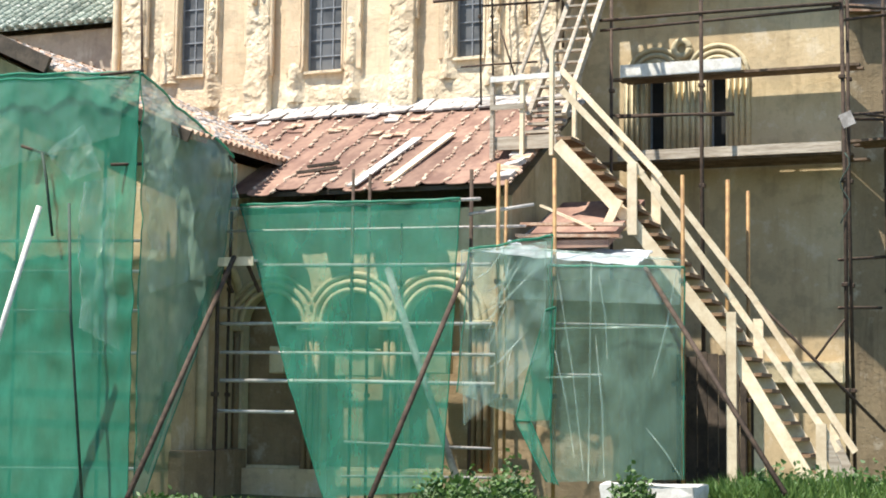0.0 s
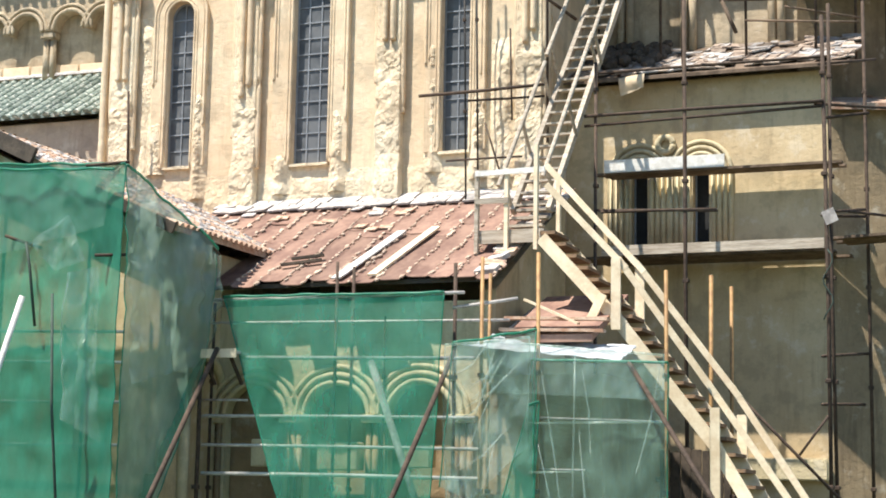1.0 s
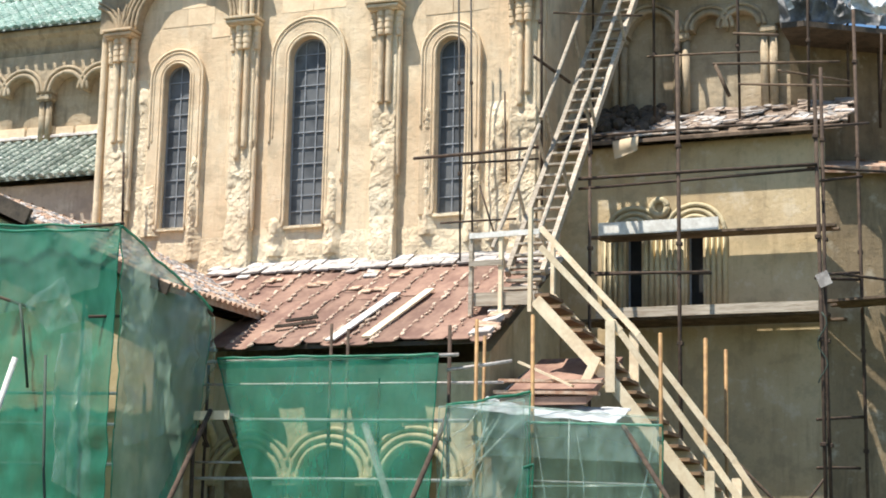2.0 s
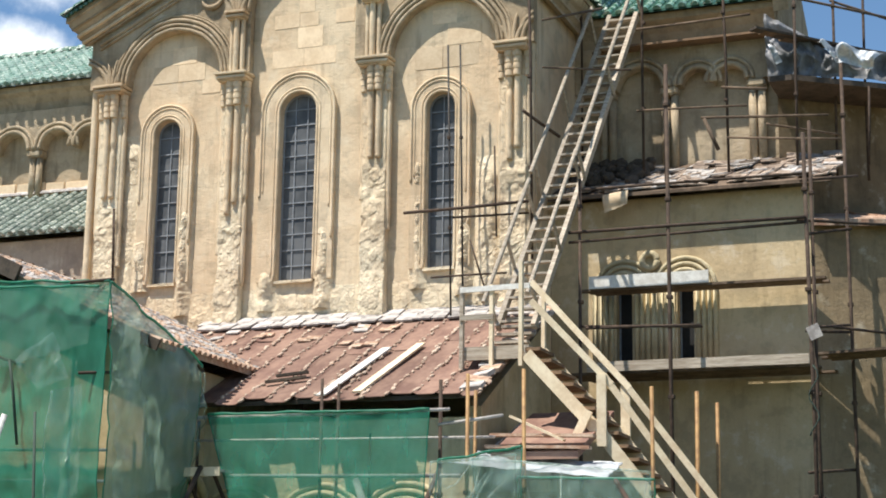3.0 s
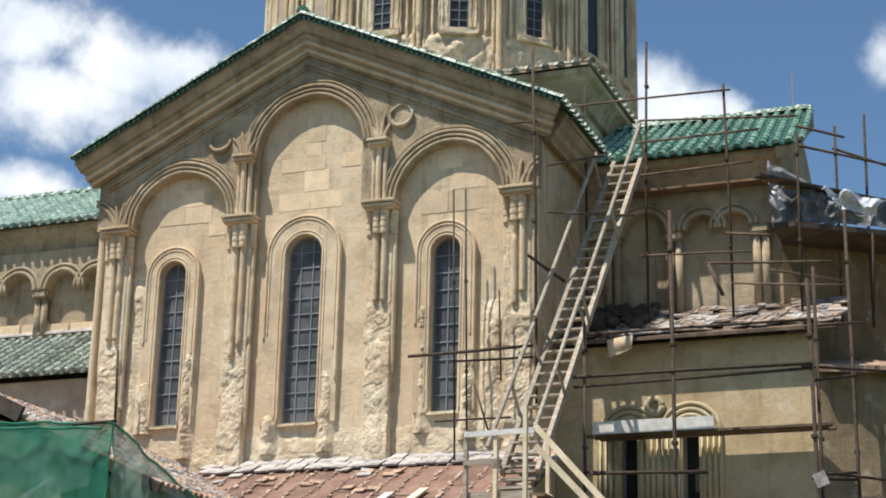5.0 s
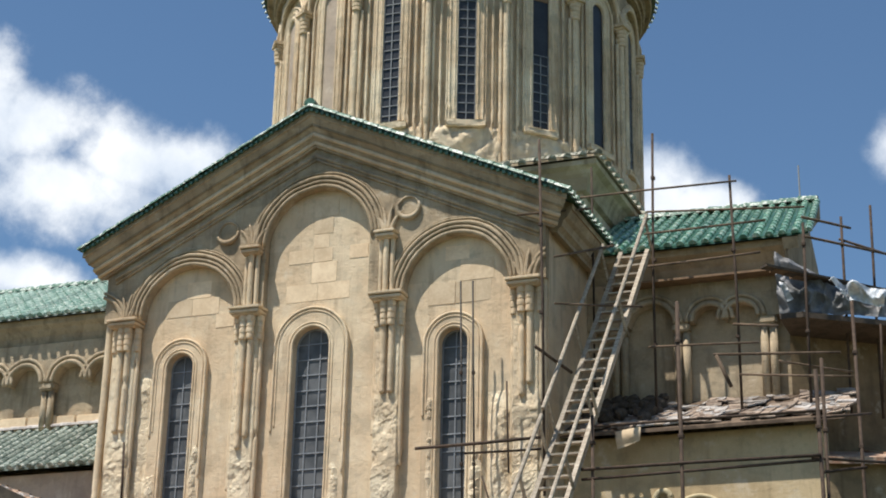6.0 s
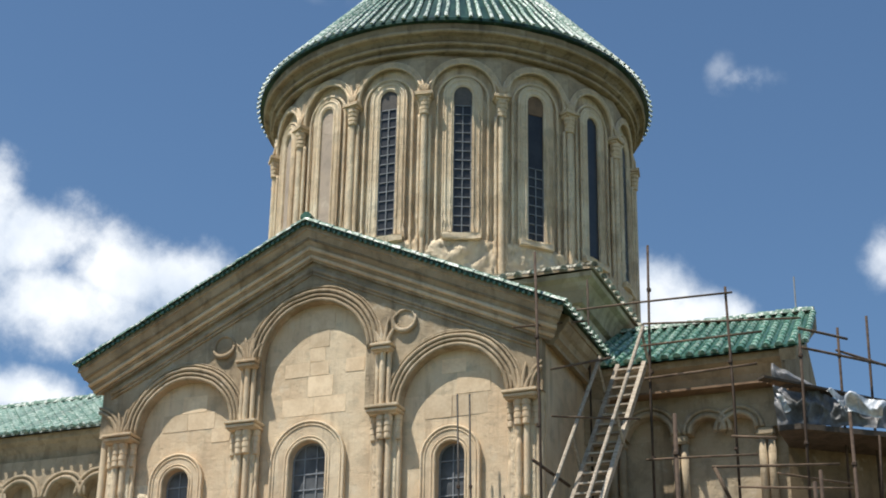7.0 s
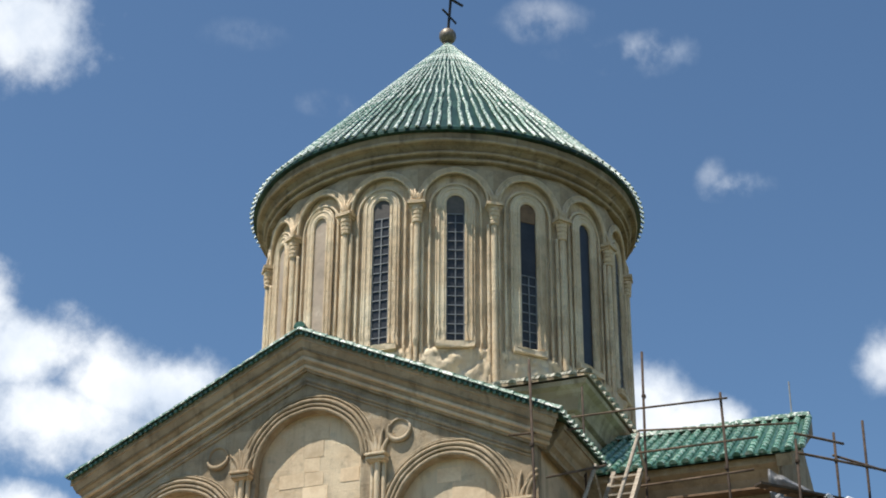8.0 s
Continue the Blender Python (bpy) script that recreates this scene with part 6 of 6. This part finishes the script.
drape("plastic_sheet", [(9.85, 2.5, 14.75), (10.7, 2.6, 14.2), (11.3, 2.7, 13.25), (9.9, 2.4, 13.25)], M_TARPGREY, "grey tarpaulin hung from the gable corner", 0.3, 60, 50, 3.2, "sheet", TARPS, hems="", crease=1.6)
drape("plastic_sheet", [(10.5, 2.5, 14.0), (12.6, 3.7, 13.9), (12.9, 3.6, 13.22), (10.6, 2.3, 13.22)], M_TARPGREY, "dark grey tarpaulin bunched under the eaves scaffold", 0.34, 70, 40, 3.2, "sheet", TARPS, hems="", crease=1.6)
drape("plastic_sheet", [(11.0, 2.3, 13.95), (12.2, 3.1, 13.8), (12.05, 3.0, 13.4), (11.35, 2.4, 13.5)], M_TARP, "torn white plastic sheet under the eaves scaffold", 0.4, 60, 40, 4.2, "sheet", TARPS, hems="", crease=2.0)
drape("plastic_sheet", [(9.95, 2.2, 13.98), (10.1, 2.2, 13.9), (10.25, 2.2, 13.55), (10.12, 2.2, 13.5)], M_TARP, "narrow white rag of plastic under the eaves scaffold", 0.12, 14, 24, 4.2, "sheet", TARPS, hems="", crease=2.0)
drape("plastic_sheet", [(6.75, 0.42, 10.44), (7.3, 0.42, 10.5), (7.28, 0.4, 10.2), (6.8, 0.4, 10.05)], M_BLOCK, "pale cloth hung over the lean-to roof edge", 0.08, 24, 16, 4.0, "sheet", hems="")
plank("flag_scrap", (11.17, -0.96, 7.25), (11.27, -0.96, 7.0), 0.03, 0.24, M_PALE, "pale scrap of board tied to the scaffold", "scrap")

# white pole and dark cords at the chapel net
bm = bmesh.new()
tube(bm, [(-0.93, -9.0, 4.99), (-2.6, -9.0, 0.0)], 0.05, 8)
tagged(part("white_pole", bm, M_WPIPE, smooth=True), "white painted pole leaning before the green net", "pole")
bm = bmesh.new()
tube(bm, [(-0.75, -8.4, 5.1), (-0.65, -8.4, 3.2), (-0.3, -8.4, 0.0)], 0.025, 6)
tagged(part("cord", bm, M_CORD, smooth=True), "dark cord hanging down before the green net", "cord")
for a, b, cord in (((-2.0, -8.1, 6.2), (-1.5, -7.7, 6.02), True), ((-0.5, -7.95, 7.4), (0.25, -7.75, 7.46), False), ((-0.2, -8.0, 5.8), (0.3, -7.6, 5.85), False), ((0.7, -6.2, 6.5), (0.95, -5.7, 6.1), False)):
    tie = thing("net_tube", "short dark scaffold tube poking through the net", "tube", "net tubes")
    bm = bmesh.new()
    tube(bm, [a, b], 0.03, 6)
    part("tube", bm, M_PIPE, tie, smooth=True)
    if cord:
        bm = bmesh.new()
        tube(bm, [(-1.62, -8.0, 6.08), (-1.5, -8.02, 5.6), (-1.35, -8.0, 4.6)], 0.025, 6)
        part("cord", bm, M_CORD, tie, smooth=True)
wire = [(11.17 + 0.09 * math.sin(k * 0.9), -0.98, 6.5 - 0.11 * k) for k in range(13)]
bm = bmesh.new()
tube(bm, wire, 0.014, 5)
tagged(part("wire", bm, M_CORD, smooth=True), "loose wire hanging from a scaffold pole", "wire")

# dark boards added in place of the dark recess between annex and rendered wall
boarding = thing("boarding", "dark boards added in place of a dark recess beside the annex", "boarding")
for k in range(8):
    bm = bmesh.new()
    bx(bm, 8.1 + 0.2 * k, 8.285 + 0.2 * k, -1.5 - 0.01 * (k % 2), -1.46, 0.1, 2.75 + 0.1 * noise.noise(Vector((k * 1.7, 0, 0))))
    part("board", bm, M_DARKWOOD, boarding)
for z in (0.6, 2.2):
    bm = bmesh.new()
    beam(bm, (8.0, -1.42, z), (9.75, -1.42, z), 0.06, 0.1)
    part("rail", bm, M_DARKWOOD, boarding)

# ---------------------------------------------------------------- plants and things on the ground
bm = bmesh.new()
bx(bm, 9.0, 10.35, -9.4, -8.6, 0.3, 0.62)
bmesh.ops.subdivide_edges(bm, edges=bm.edges[:], cuts=5)
wear(bm, 0.04, 2.5)
tagged(part("white_slab", bm, M_WPIPE), "white wrapped slab lying in the grass", "slab")


def tufts(name, spots, mat, label, category, n, hmin, hmax, lean, leaf):
    bm = bmesh.new()
    for _ in range(n):
        cx, cy, rx, ry, top = random.choice(spots)
        a, rr = random.uniform(0, math.tau), math.sqrt(random.random())
        x, y = cx + rx * rr * math.cos(a), cy + ry * rr * math.sin(a)
        gz = 0.02 + 0.35 * max(0, min(1, (x - 6) / 4))
        h = random.uniform(hmin, hmax) * top * (1.1 - 0.6 * rr)
        if leaf:
            z = gz + h * random.random()
            d = Vector((random.uniform(-1, 1), random.uniform(-1, 1), random.uniform(-0.4, 1))).normalized()
            s = d.orthogonal().normalized() * random.uniform(0.018, 0.04)
            p = Vector((x, y, z))
            L = random.uniform(0.07, 0.14)
            bm.faces.new([bm.verts.new(q) for q in (p, p + d * L * 0.5 + s, p + d * L, p + d * L * 0.5 - s)])
        else:
            p = Vector((x, y, gz - 0.05))
            t_ = p + Vector((random.uniform(-lean, lean), random.uniform(-lean, lean), h))
            s = Vector((random.uniform(-1, 1), random.uniform(-1, 1), 0)).normalized() * 0.012
            mid = p.lerp(t_, 0.55) + Vector((0, 0, 0.04))
            vs = [bm.verts.new(q) for q in (p - s, p + s, mid + s * 0.8, t_, mid - s * 0.8)]
            bm.faces.new(vs)
    return tagged(part(name, bm, mat), label, category, kind="stuff")


random.seed(31)
GR = [(12.0, -8.0, 1.6, 1.2, 1.0), (10.8, -7.6, 1.0, 1.0, 0.9), (6.0, -8.2, 2.2, 0.8, 0.7), (3.0, -8.6, 3.0, 0.8, 0.5), (13.5, -7.0, 1.6, 1.2, 1.0)]
tufts("grass", GR, M_GRASS, "long sunlit green grass before the church", "grass", 9000, 0.25, 0.65, 0.22, False)
for spots, n in (([(5.9, -7.6, 0.5, 0.4, 1.0), (6.4, -7.8, 0.5, 0.4, 0.8)], 1500), ([(7.1, -7.9, 0.35, 0.35, 1.1), (6.9, -7.4, 0.4, 0.4, 0.8)], 1100), ([(11.4, -7.6, 0.8, 0.5, 0.75), (12.5, -7.4, 0.8, 0.5, 0.7)], 1800), ([(9.5, -9.6, 0.3, 0.25, 0.7)], 400), ([(1.6, -8.8, 0.8, 0.5, 0.35)], 500)):
    tufts("shrub", spots, M_LEAF, "low leafy green weeds by the scaffold foot", "shrub", n, 0.3, 0.95, 0.2, True)
